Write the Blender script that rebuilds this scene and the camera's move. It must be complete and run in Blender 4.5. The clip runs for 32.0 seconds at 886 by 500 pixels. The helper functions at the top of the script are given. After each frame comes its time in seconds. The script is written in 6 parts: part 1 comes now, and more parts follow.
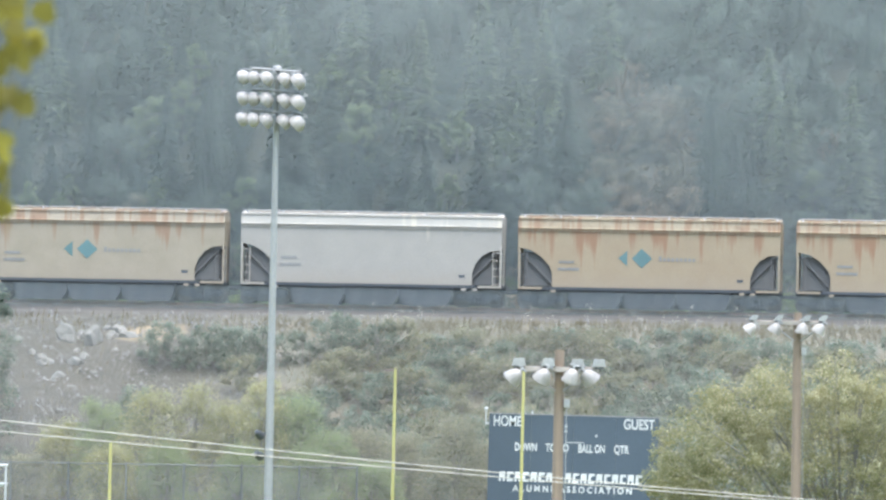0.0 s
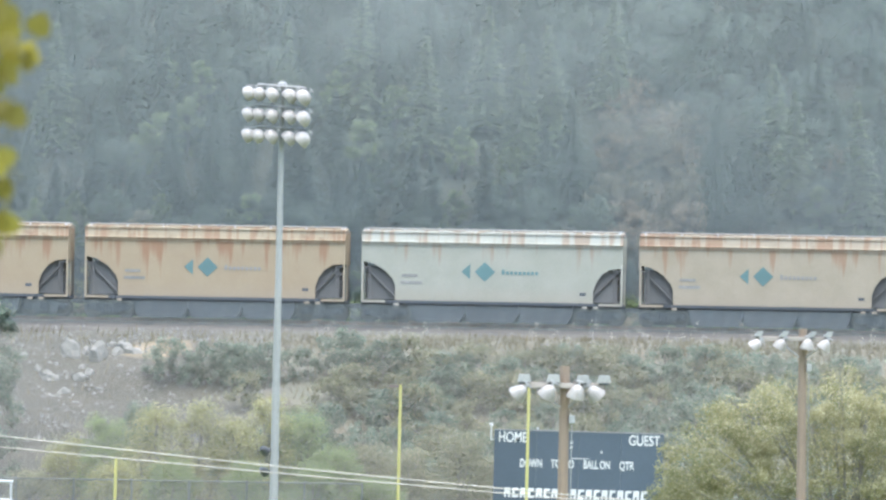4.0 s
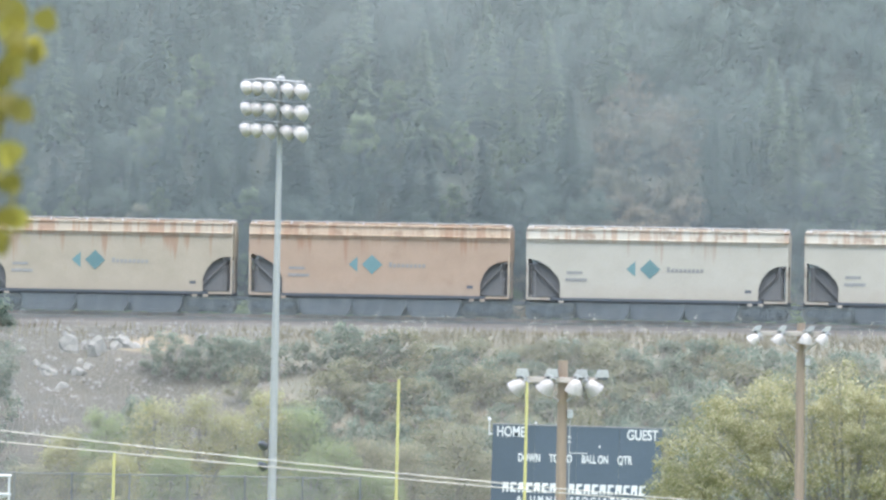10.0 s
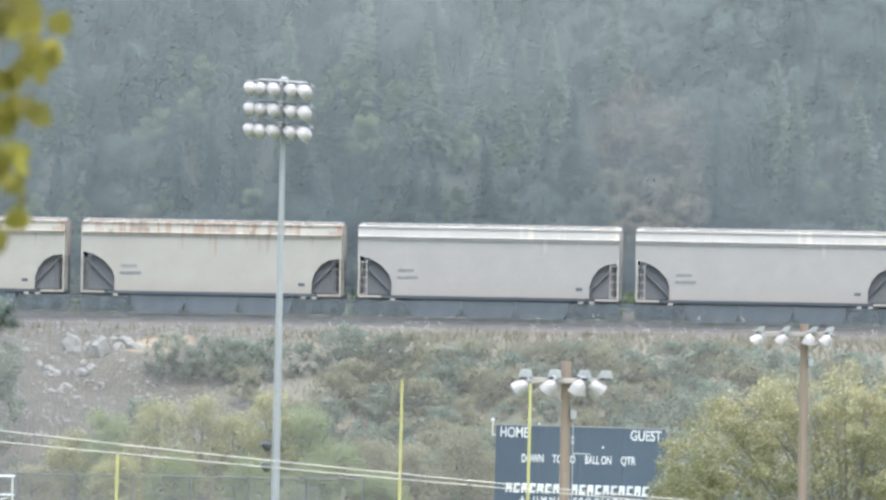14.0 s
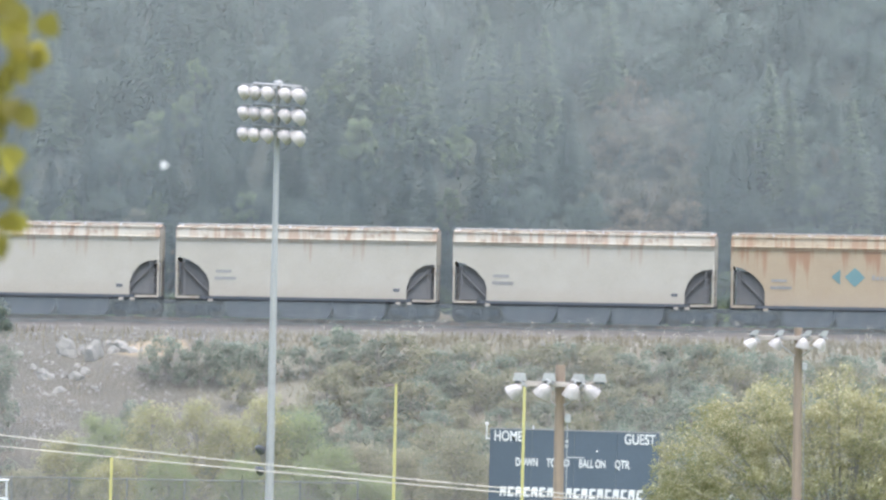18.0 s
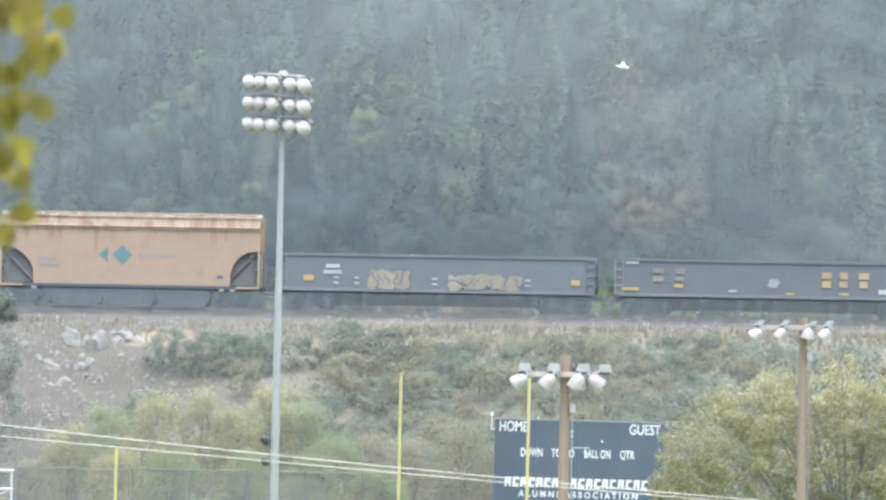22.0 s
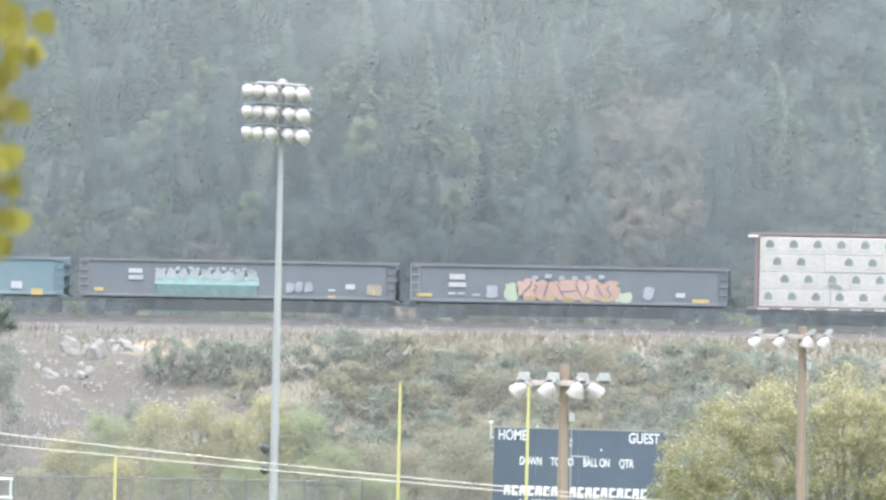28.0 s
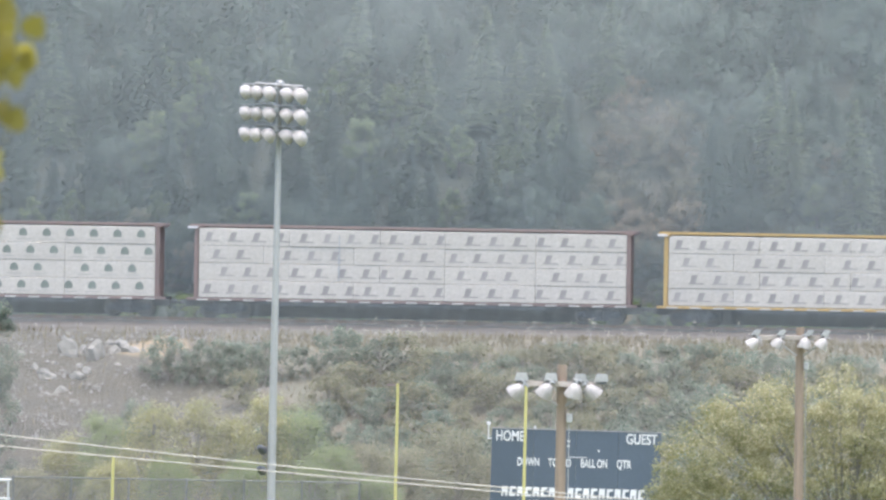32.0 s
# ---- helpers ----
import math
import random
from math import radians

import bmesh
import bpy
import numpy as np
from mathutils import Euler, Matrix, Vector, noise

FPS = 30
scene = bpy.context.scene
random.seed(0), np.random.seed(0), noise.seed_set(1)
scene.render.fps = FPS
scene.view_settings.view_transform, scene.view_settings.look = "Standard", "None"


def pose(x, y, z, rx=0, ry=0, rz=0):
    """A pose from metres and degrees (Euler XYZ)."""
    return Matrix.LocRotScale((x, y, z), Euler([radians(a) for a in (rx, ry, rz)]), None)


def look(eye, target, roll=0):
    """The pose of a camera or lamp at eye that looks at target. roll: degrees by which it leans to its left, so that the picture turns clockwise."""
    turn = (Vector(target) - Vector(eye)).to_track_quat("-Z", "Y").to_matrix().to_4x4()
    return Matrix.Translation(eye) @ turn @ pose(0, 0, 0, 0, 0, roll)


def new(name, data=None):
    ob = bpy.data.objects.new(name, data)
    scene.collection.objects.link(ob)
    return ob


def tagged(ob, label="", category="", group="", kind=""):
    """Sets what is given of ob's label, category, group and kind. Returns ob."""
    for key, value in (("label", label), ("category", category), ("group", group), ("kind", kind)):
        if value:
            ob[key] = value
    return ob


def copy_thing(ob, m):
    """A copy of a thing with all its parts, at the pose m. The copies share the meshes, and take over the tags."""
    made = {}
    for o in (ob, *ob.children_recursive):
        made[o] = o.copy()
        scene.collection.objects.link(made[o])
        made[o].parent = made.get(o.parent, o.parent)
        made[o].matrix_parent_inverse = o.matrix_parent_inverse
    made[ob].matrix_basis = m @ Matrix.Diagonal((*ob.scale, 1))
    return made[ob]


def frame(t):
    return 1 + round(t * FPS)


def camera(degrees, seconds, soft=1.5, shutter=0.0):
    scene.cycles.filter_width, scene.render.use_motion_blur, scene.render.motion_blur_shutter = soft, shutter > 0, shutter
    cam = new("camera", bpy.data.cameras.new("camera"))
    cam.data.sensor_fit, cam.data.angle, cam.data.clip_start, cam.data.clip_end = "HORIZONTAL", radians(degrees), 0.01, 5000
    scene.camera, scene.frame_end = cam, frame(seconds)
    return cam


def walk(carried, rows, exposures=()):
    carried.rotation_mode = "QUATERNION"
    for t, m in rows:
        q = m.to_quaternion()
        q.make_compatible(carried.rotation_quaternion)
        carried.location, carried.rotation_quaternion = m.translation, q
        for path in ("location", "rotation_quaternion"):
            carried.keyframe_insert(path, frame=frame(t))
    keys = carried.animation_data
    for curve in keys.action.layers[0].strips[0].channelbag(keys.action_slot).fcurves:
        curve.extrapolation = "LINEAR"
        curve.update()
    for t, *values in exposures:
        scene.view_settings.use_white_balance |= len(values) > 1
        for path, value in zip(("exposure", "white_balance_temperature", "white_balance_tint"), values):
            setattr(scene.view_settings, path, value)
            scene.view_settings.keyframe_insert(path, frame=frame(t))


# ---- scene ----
# One long-lens camera on a tripod on a bank; it only trembles and tilts a little.
EYE = Vector((0.0, 0.0, 16.3))
cam = camera(4.5622, 32.0, soft=2.6)
# a small stop: only leaves a few metres away fall out of focus
cam.data.dof.use_dof, cam.data.dof.focus_distance, cam.data.dof.aperture_fstop = True, 560.0, 17.0
# seconds, aim sideways and up, in metres at a kilometre
AIM = [
    (0, 0.316, -0.79), (0.5, 0.099, -1.095), (1, 0.234, -0.995), (1.5, 0.224, -0.225), (2, 0.008, 0.319), (2.5, -0.242, 0.48),
    (3, -0.341, 0.763), (3.5, -0.262, 0.688), (5.5, -0.105, 0.627), (6, -0.154, 0.758), (6.5, -0.08, 0.691), (7, -0.162, 0.715),
    (7.5, -0.023, 0.563), (8, -0.167, 0.372), (8.5, -0.186, 0.447), (9, -0.009, 0.535), (9.5, -0.064, 0.241), (10, -0.007, 0.161),
    (10.5, -0.011, 0.144), (11, -0.147, 0.15), (11.5, 0.01, 0.214), (12, -0.008, -0), (12.5, -0.072, -0.018), (13, -0, -0),
    (13.5, -0.072, -0.001), (14, -0.306, 0.215), (14.5, -0.008, 0.454), (16.5, -0.006, 0.331), (17, 0.071, 0.385), (17.5, 0.214, 0.612),
    (18, 0.224, 0.561), (18.5, 0.154, 0.151), (19, 0.147, -0.07), (19.5, -0.073, -0.226), (20, 0.011, -0.399), (20.5, -0.063, -0.316),
    (21, -0.084, -0.308), (21.5, 0.072, -0.177), (22, -0.212, -0.323), (22.5, -0.012, -0.32), (23, -0.057, -0.17), (23.5, -0.062, -0.325),
    (24, -0.155, -0.322), (24.5, -0.093, -0.304), (25, -0.169, -0.249), (25.5, -0.403, -0.245), (27.5, -0.096, 0.369), (28, -0.149, 0.456),
    (28.5, 0.068, 0.528), (29, 0.082, 0.372), (29.5, 0.079, 0.392), (30, -0.027, 0.535), (30.5, -0, 0.531), (31, -0.015, 0.387),
    (31.5, 0.133, 0.457), (32, 0.068, 0.537),
]
EXPOSURE = 2.22
walk(cam, [(t, look(EYE, EYE + Vector((dx, 1000, dz)), 1.0)) for t, dx, dz in AIM],
     exposures=[(t, EXPOSURE + e, k, tint) for t, e, k, tint in ((0, 0.02, 6350, 6), (6, 0.12, 6350, 6), (9, 0.13, 6380, 7), (13, 0.05, 6420, 8), (18, 0.04, 6500, 11),
                (20, 0.05, 6500, 10), (23, 0.3, 6500, 9), (28, 0.4, 6650, 11), (29.6, 0.34, 6700, 12), (30.8, 0.06, 6600, 12), (32, -0.04, 6600, 12))])

# ---- world and sun ----
SUN_TURN, SUN_HEIGHT = radians(170), radians(80)
world = bpy.data.worlds.new("sky")
scene.world = world
world.use_nodes = True
wn = world.node_tree
sky = wn.nodes.new("ShaderNodeTexSky")
sky.sky_type, sky.sun_disc = "NISHITA", False
sky.sun_elevation, sky.sun_rotation = SUN_HEIGHT, SUN_TURN
sky.air_density, sky.dust_density, sky.ozone_density = 1.2, 3.0, 2.5
wn.nodes["Background"].inputs["Strength"].default_value = 0.15
wn.links.new(sky.outputs[0], wn.nodes["Background"].inputs["Color"])
sun_way = Vector((math.sin(SUN_TURN) * math.cos(SUN_HEIGHT), math.cos(SUN_TURN) * math.cos(SUN_HEIGHT), math.sin(SUN_HEIGHT)))
sun = new("sun", bpy.data.lights.new("sun", "SUN"))
sun.data.energy, sun.data.angle, sun.data.color = 1.7, radians(90), (1.0, 0.98, 0.94)
sun.matrix_world = look(sun_way * 900 + Vector((0, 600, 0)), (0, 600, 0))

# ---- materials ----
def nodes_of(name):
    m = bpy.data.materials.new(name)
    m.use_nodes = True
    nt = m.node_tree
    return m, nt, nt.nodes["Principled BSDF"]


def put(nt, socket, value):
    if isinstance(value, bpy.types.NodeSocket):
        nt.links.new(value, socket)
    elif isinstance(value, tuple) and len(value) == 3 and socket.type == "RGBA":
        socket.default_value = (*value, 1)
    else:
        socket.default_value = value


def mix(nt, fac, a, b, how="MIX"):
    n = nt.nodes.new("ShaderNodeMix")
    n.data_type, n.blend_type = "RGBA", how
    put(nt, n.inputs["Factor"], fac)
    put(nt, n.inputs[6], a)
    put(nt, n.inputs[7], b)
    return n.outputs[2]


def calc(nt, op, a, b=0.0, c=0.0):
    n = nt.nodes.new("ShaderNodeMath")
    n.operation = op
    for s, v in zip(n.inputs, (a, b, c)):
        put(nt, s, v)
    return n.outputs[0]


def remap(nt, v, lo, hi, a=0.0, b=1.0):
    n = nt.nodes.new("ShaderNodeMapRange")
    for s, x in zip(n.inputs, (v, lo, hi, a, b)):
        put(nt, s, x)
    return n.outputs[0]


def coords(nt, stretch=(1, 1, 1), kind="Object", shift=(0, 0, 0)):
    t = nt.nodes.new("ShaderNodeTexCoord")
    m = nt.nodes.new("ShaderNodeMapping")
    m.inputs["Scale"].default_value = stretch
    m.inputs["Location"].default_value = shift
    nt.links.new(t.outputs[kind], m.inputs["Vector"])
    return m.outputs[0]


def grain(nt, vec, scale, detail=3.0, rough=0.55):
    n = nt.nodes.new("ShaderNodeTexNoise")
    n.inputs["Scale"].default_value, n.inputs["Detail"].default_value = scale, detail
    n.inputs["Roughness"].default_value = rough
    nt.links.new(vec, n.inputs["Vector"])
    return n.outputs["Fac"]


def relief(nt, bsdf, height, strength=0.3, depth=0.02):
    b = nt.nodes.new("ShaderNodeBump")
    b.inputs["Strength"].default_value, b.inputs["Distance"].default_value = strength, depth
    nt.links.new(height, b.inputs["Height"])
    nt.links.new(b.outputs[0], bsdf.inputs["Normal"])


def plain(name, a, b, scale=2.0, fine=30.0, rough=0.7, metal=0.0, bump=0.2, stretch=(1, 1, 1), vary=0.12):
    """Two tones in broad patches, fine grain over them, and a little difference from object to object."""
    m, nt, bs = nodes_of(name)
    v = coords(nt, stretch)
    broad, small = grain(nt, v, scale), grain(nt, v, fine)
    col = mix(nt, remap(nt, broad, 0.32, 0.68), a, b)
    rnd = nt.nodes.new("ShaderNodeObjectInfo").outputs["Random"]
    col = mix(nt, 1.0, col, remap(nt, small, 0.3, 0.7, 0.85, 1.1), "MULTIPLY")
    col = mix(nt, 1.0, col, remap(nt, rnd, 0, 1, 1 - vary, 1 + vary), "MULTIPLY")
    put(nt, bs.inputs["Base Color"], col)
    put(nt, bs.inputs["Roughness"], remap(nt, small, 0.3, 0.7, rough - 0.08, min(1.0, rough + 0.08)))
    bs.inputs["Metallic"].default_value = metal
    if bump:
        relief(nt, bs, small, bump)
    return m


def foliage(name, a, b, c, glow=0.5, gloss=0.15, vary=0.15, spark=1.0):
    """Leaves: three tones leaf by leaf, light passing through them; a high spark keeps the third tone to few leaves."""
    m, nt, bs = nodes_of(name)
    isl = nt.nodes.new("ShaderNodeNewGeometry").outputs["Random Per Island"]
    rnd = nt.nodes.new("ShaderNodeObjectInfo").outputs["Random"]
    patch = grain(nt, coords(nt), 0.6)
    col = mix(nt, remap(nt, patch, 0.35, 0.65), a, b)
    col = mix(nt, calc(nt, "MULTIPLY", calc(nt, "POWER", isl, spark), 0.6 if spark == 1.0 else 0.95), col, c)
    col = mix(nt, 1.0, col, remap(nt, rnd, 0, 1, 1 - vary, 1 + vary), "MULTIPLY")
    put(nt, bs.inputs["Base Color"], col)
    bs.inputs["Roughness"].default_value = 0.55
    bs.inputs["Specular IOR Level"].default_value = gloss
    tr = nt.nodes.new("ShaderNodeBsdfTranslucent")
    put(nt, tr.inputs["Color"], col)
    ms = nt.nodes.new("ShaderNodeMixShader")
    ms.inputs[0].default_value = glow
    nt.links.new(bs.outputs[0], ms.inputs[1])
    nt.links.new(tr.outputs[0], ms.inputs[2])
    nt.links.new(ms.outputs[0], nt.nodes["Material Output"].inputs["Surface"])
    return m


def wagon_paint(name, base, dull, rust, streaks, patches, shift=0.0, blotch=(0.5, 0.3, 0.55)):
    """Faded wagon paint: rust runs down from the roof edge, broad rusty patches, road dirt."""
    m, nt, bs = nodes_of(name)
    v = coords(nt, (1, 1, 1), shift=(shift, 0, 0))
    z = nt.nodes.new("ShaderNodeSeparateXYZ")
    nt.links.new(coords(nt), z.inputs[0])
    col = mix(nt, remap(nt, grain(nt, v, 0.7), 0.35, 0.65), base, dull)
    runs = grain(nt, coords(nt, (2.6, 0.2, 0.12), shift=(shift, 0, 0)), 1.0, 4.0)
    wide = grain(nt, coords(nt, (0.55, 0.2, 0.25), shift=(shift * 2, 0, 0)), 1.0, 2.0)
    # drips start at the upper edge and die out downwards, each at its own length
    down = remap(nt, z.outputs["Z"], 4.4, 1.2, 0.0, 0.36)
    mass = calc(nt, "SUBTRACT", calc(nt, "ADD", runs, calc(nt, "MULTIPLY", wide, 0.35)), down)
    run = remap(nt, mass, 0.76 - 0.22 * streaks, 0.86 - 0.22 * streaks)
    run = calc(nt, "MULTIPLY", run, min(0.85, 0.3 + streaks * 0.8))
    blot = remap(nt, grain(nt, coords(nt, blotch, shift=(shift, 3, 0)), 1.0, 4.0), 0.66 - 0.35 * patches, 0.78 - 0.3 * patches)
    blot = calc(nt, "MULTIPLY", blot, min(1.0, patches * 1.5))
    col = mix(nt, run, col, rust)
    col = mix(nt, blot, col, tuple(0.7 * x for x in rust))
    dirt = remap(nt, calc(nt, "ADD", z.outputs["Z"], grain(nt, v, 2.0)), 1.5, 2.6, 0.45, 0.0)
    col = mix(nt, dirt, col, (0.22, 0.18, 0.14))
    col = mix(nt, 1.0, col, remap(nt, grain(nt, v, 14.0), 0.3, 0.7, 0.9, 1.06), "MULTIPLY")
    put(nt, bs.inputs["Base Color"], col)
    bs.inputs["Roughness"].default_value = 0.65
    relief(nt, bs, grain(nt, coords(nt, (1, 1, 0.3)), 1.6), 0.15, 0.03)
    return m


RUST = (0.185, 0.098, 0.054)
PAINT = {
    "cream": wagon_paint("cream_paint", (0.230, 0.195, 0.145), (0.204, 0.172, 0.125), RUST, 0.5, 0.05, 3),
    "amber": wagon_paint("amber_paint", (0.228, 0.180, 0.118), (0.212, 0.160, 0.104), RUST, 0.75, 0.10, 11),
    "orange": wagon_paint("orange_faded_paint", (0.226, 0.160, 0.112), (0.204, 0.142, 0.098), RUST, 0.6, 0.2, 23),
    "rusted": wagon_paint("rusted_paint", (0.215, 0.150, 0.105), (0.165, 0.105, 0.075), (0.085, 0.052, 0.042), 0.7, 1.0, 31, (0.22, 0.3, 0.16)),
    "white": wagon_paint("white_paint", (0.240, 0.222, 0.196), (0.223, 0.206, 0.183), (0.45, 0.38, 0.30), 0.1, 0.0, 41),
    "ivory": wagon_paint("ivory_paint", (0.261, 0.241, 0.200), (0.240, 0.220, 0.180), RUST, 0.14, 0.0, 53),
    "grey": wagon_paint("grey_green_paint", (0.227, 0.223, 0.188), (0.205, 0.204, 0.168), RUST, 0.2, 0.0, 61),
}
# lighter tones: the extra light on the up-tilted band is put into its paint
LIT_BAND = {
    "cream": wagon_paint("cream_lit_band_paint", (0.262, 0.225, 0.172), (0.232, 0.192, 0.142), RUST, 0.5, 0.32, 5, (1.7, 0.3, 1.6)),
    "amber": wagon_paint("amber_lit_band_paint", (0.256, 0.215, 0.150), (0.230, 0.182, 0.122), RUST, 0.5, 0.37, 13, (1.7, 0.3, 1.6)),
    "orange": wagon_paint("orange_lit_band_paint", (0.262, 0.205, 0.145), (0.235, 0.172, 0.120), RUST, 0.45, 0.42, 25, (1.7, 0.3, 1.6)),
    "rusted": wagon_paint("pale_lit_band_paint", (0.235, 0.190, 0.160), (0.205, 0.155, 0.130), RUST, 0.3, 0.32, 33, (1.7, 0.3, 1.6)),
    "white": wagon_paint("white_lit_band_paint", (0.300, 0.280, 0.248), (0.279, 0.259, 0.230), (0.5, 0.42, 0.32), 0.1, 0.0, 43, (1.7, 0.3, 1.6)),
    "ivory": wagon_paint("ivory_lit_band_paint", (0.292, 0.268, 0.222), (0.262, 0.236, 0.188), RUST, 0.35, 0.42, 55, (1.7, 0.3, 1.6)),
    "grey": wagon_paint("grey_lit_band_paint", (0.285, 0.283, 0.246), (0.262, 0.255, 0.218), RUST, 0.3, 0.22, 63, (1.7, 0.3, 1.6)),
}
STEEL_DARK = plain("dirty_black_steel", (0.046, 0.054, 0.064), (0.056, 0.060, 0.067), 1.5, 20, 0.75, 0.0, 0.2)
SLOPE = plain("dark_grey_brown_sheet", (0.105, 0.100, 0.096), (0.088, 0.086, 0.084), 1.2, 18, 0.8)
WHEEL = plain("wheel_steel", (0.085, 0.085, 0.088), (0.100, 0.095, 0.090), 3, 30, 0.55, 0.6)
# black lifted to blue-grey: haze before the wagons is put into this colour
GONDOLA = plain("hazed_black_wagon_paint", (0.078, 0.086, 0.092), (0.090, 0.096, 0.100), 0.6, 14, 0.6, 0.0, 0.15)
TEAL_PAINT = plain("pale_teal_paint", (0.088, 0.128, 0.138), (0.104, 0.142, 0.150), 0.5, 14, 0.6, 0.0, 0.15)
RED_OXIDE = plain("red_oxide_paint", (0.135, 0.098, 0.090), (0.115, 0.090, 0.084), 0.8, 16, 0.7)
OCHRE = plain("yellow_wagon_paint", (0.30, 0.21, 0.085), (0.26, 0.18, 0.075), 0.8, 16, 0.6)
WRAP = plain("white_lumber_wrap", (0.298, 0.280, 0.252), (0.276, 0.260, 0.234), 1.1, 9, 0.45, 0.0, 0.2, vary=0.03)
WRAP_GREEN = plain("green_print", (0.100, 0.118, 0.104), (0.125, 0.140, 0.126), 4, 30, 0.6)
WRAP_FAINT = plain("faint_grey_print", (0.215, 0.208, 0.195), (0.230, 0.222, 0.208), 4, 30, 0.6)
WRAP_GREY = plain("grey_print", (0.165, 0.155, 0.15), (0.195, 0.185, 0.178), 4, 30, 0.6)
LOGO = plain("teal_decal", (0.062, 0.118, 0.120), (0.070, 0.130, 0.132), 2, 20, 0.6)
MARK = plain("grey_stencil", (0.14, 0.138, 0.13), (0.17, 0.166, 0.158), 3, 25, 0.7)
MARK_WHITE = plain("white_stencil", (0.290, 0.290, 0.282), (0.242, 0.242, 0.234), 3, 25, 0.7)
MARK_YELLOW = plain("yellow_stencil", (0.300, 0.225, 0.085), (0.270, 0.200, 0.080), 3, 25, 0.6)
SPRAY_WHITE = plain("white_spray", (0.213, 0.221, 0.213), (0.179, 0.192, 0.188), 3, 12, 0.7)
SPRAY_MINT = plain("mint_spray", (0.179, 0.269, 0.236), (0.137, 0.218, 0.210), 2, 12, 0.7)
SPRAY_TEAL = plain("dark_teal_spray", (0.065, 0.105, 0.10), (0.085, 0.135, 0.12), 2, 12, 0.7)
SPRAY_SAND = plain("sand_spray", (0.190, 0.168, 0.125), (0.165, 0.142, 0.108), 2, 12, 0.7)
SPRAY_CORAL = plain("coral_spray", (0.262, 0.165, 0.140), (0.275, 0.190, 0.140), 1.4, 12, 0.7)
SPRAY_LIME = plain("lime_spray", (0.225, 0.255, 0.175), (0.200, 0.235, 0.175), 2, 12, 0.7)
SPRAY_GREY = plain("grey_spray", (0.167, 0.180, 0.196), (0.197, 0.201, 0.206), 2, 12, 0.7)
SPRAY_FADED = plain("faded_tan_spray", (0.150, 0.132, 0.108), (0.135, 0.120, 0.100), 2, 12, 0.7)
SPRAY_ORANGE = plain("orange_spray", (0.225, 0.172, 0.092), (0.205, 0.155, 0.088), 2, 12, 0.7)
GALVANISED = plain("galvanised_steel", (0.195, 0.195, 0.190), (0.164, 0.165, 0.161), 1.5, 25, 0.55, 0.0, 0.1, (1, 1, 0.3))
LAMP_SHELL = plain("pale_lamp_shell", (0.238, 0.218, 0.202), (0.196, 0.183, 0.170), 3, 20, 0.45, 0.0, 0.1)
LAMP_BOX = plain("grey_ballast_box", (0.26, 0.255, 0.245), (0.21, 0.21, 0.20), 5, 30, 0.55)
YELLOW_POST = plain("yellow_post_paint", (0.35, 0.32, 0.12), (0.31, 0.28, 0.10), 1.2, 12, 0.5, 0, 0.05, (1, 1, 0.4))
POLE_WOOD = plain("weathered_pole_wood", (0.19, 0.140, 0.100), (0.15, 0.112, 0.083), 2.0, 14, 0.85, 0.0, 0.5, (4, 4, 0.25))
ARM_WOOD = plain("grey_arm_wood", (0.272, 0.24, 0.208), (0.216, 0.192, 0.168), 2.0, 14, 0.85, 0.0, 0.4, (0.3, 4, 4))
NAVY = plain("navy_board_paint", (0.030, 0.043, 0.060), (0.038, 0.052, 0.070), 0.4, 10, 0.5, 0.0, 0.08)
BOARD_WHITE = plain("white_board_letter", (0.422, 0.422, 0.415), (0.381, 0.381, 0.374), 4, 20, 0.6)
BLACK_PLASTIC = plain("black_plastic", (0.03, 0.035, 0.04), (0.05, 0.05, 0.055), 4, 30, 0.5)
CABLE = plain("bare_aluminium_cable", (0.24, 0.23, 0.20), (0.21, 0.20, 0.18), 0.6, 10, 0.4, 0.2, 0.0)
FENCE_WIRE = plain("fence_wire", (0.10, 0.105, 0.105), (0.13, 0.13, 0.13), 2, 20, 0.6, 0.4)
WHITE_RAIL = plain("white_rail_paint", (0.372, 0.372, 0.372), (0.330, 0.330, 0.330), 2, 20, 0.5)
BARK = plain("tree_bark", (0.11, 0.10, 0.09), (0.16, 0.15, 0.135), 2, 14, 0.9, 0.0, 0.5, (3, 3, 0.5))
ROCK = plain("pale_limestone", (0.150, 0.143, 0.130), (0.112, 0.107, 0.097), 1.3, 9, 0.9, 0.0, 0.6)
GRAVEL = plain("grey_loose_stone", (0.16, 0.152, 0.144), (0.112, 0.108, 0.1), 1.3, 9, 0.9, 0.0, 0.4)
BALLAST = plain("ballast_stone", (0.055, 0.051, 0.046), (0.045, 0.042, 0.039), 0.8, 9, 0.95, 0.0, 0.6)
TIE_WOOD = plain("tie_wood", (0.10, 0.085, 0.07), (0.14, 0.12, 0.10), 1, 12, 0.9)
RAIL_STEEL = plain("rail_steel", (0.176, 0.12, 0.088), (0.24, 0.2, 0.176), 1, 12, 0.5, 0.7)
FEATHER = plain("white_feather", (0.68, 0.68, 0.672), (0.6, 0.6, 0.6), 6, 40, 0.7)
# haze tones, for strands that veil what lies behind them
HAZE_STRAND = plain("blue_grey_haze_strand", (0.088, 0.101, 0.100), (0.091, 0.104, 0.102), 0.05, 0.3, 0.95, 0.0, 0.0, vary=0.0)
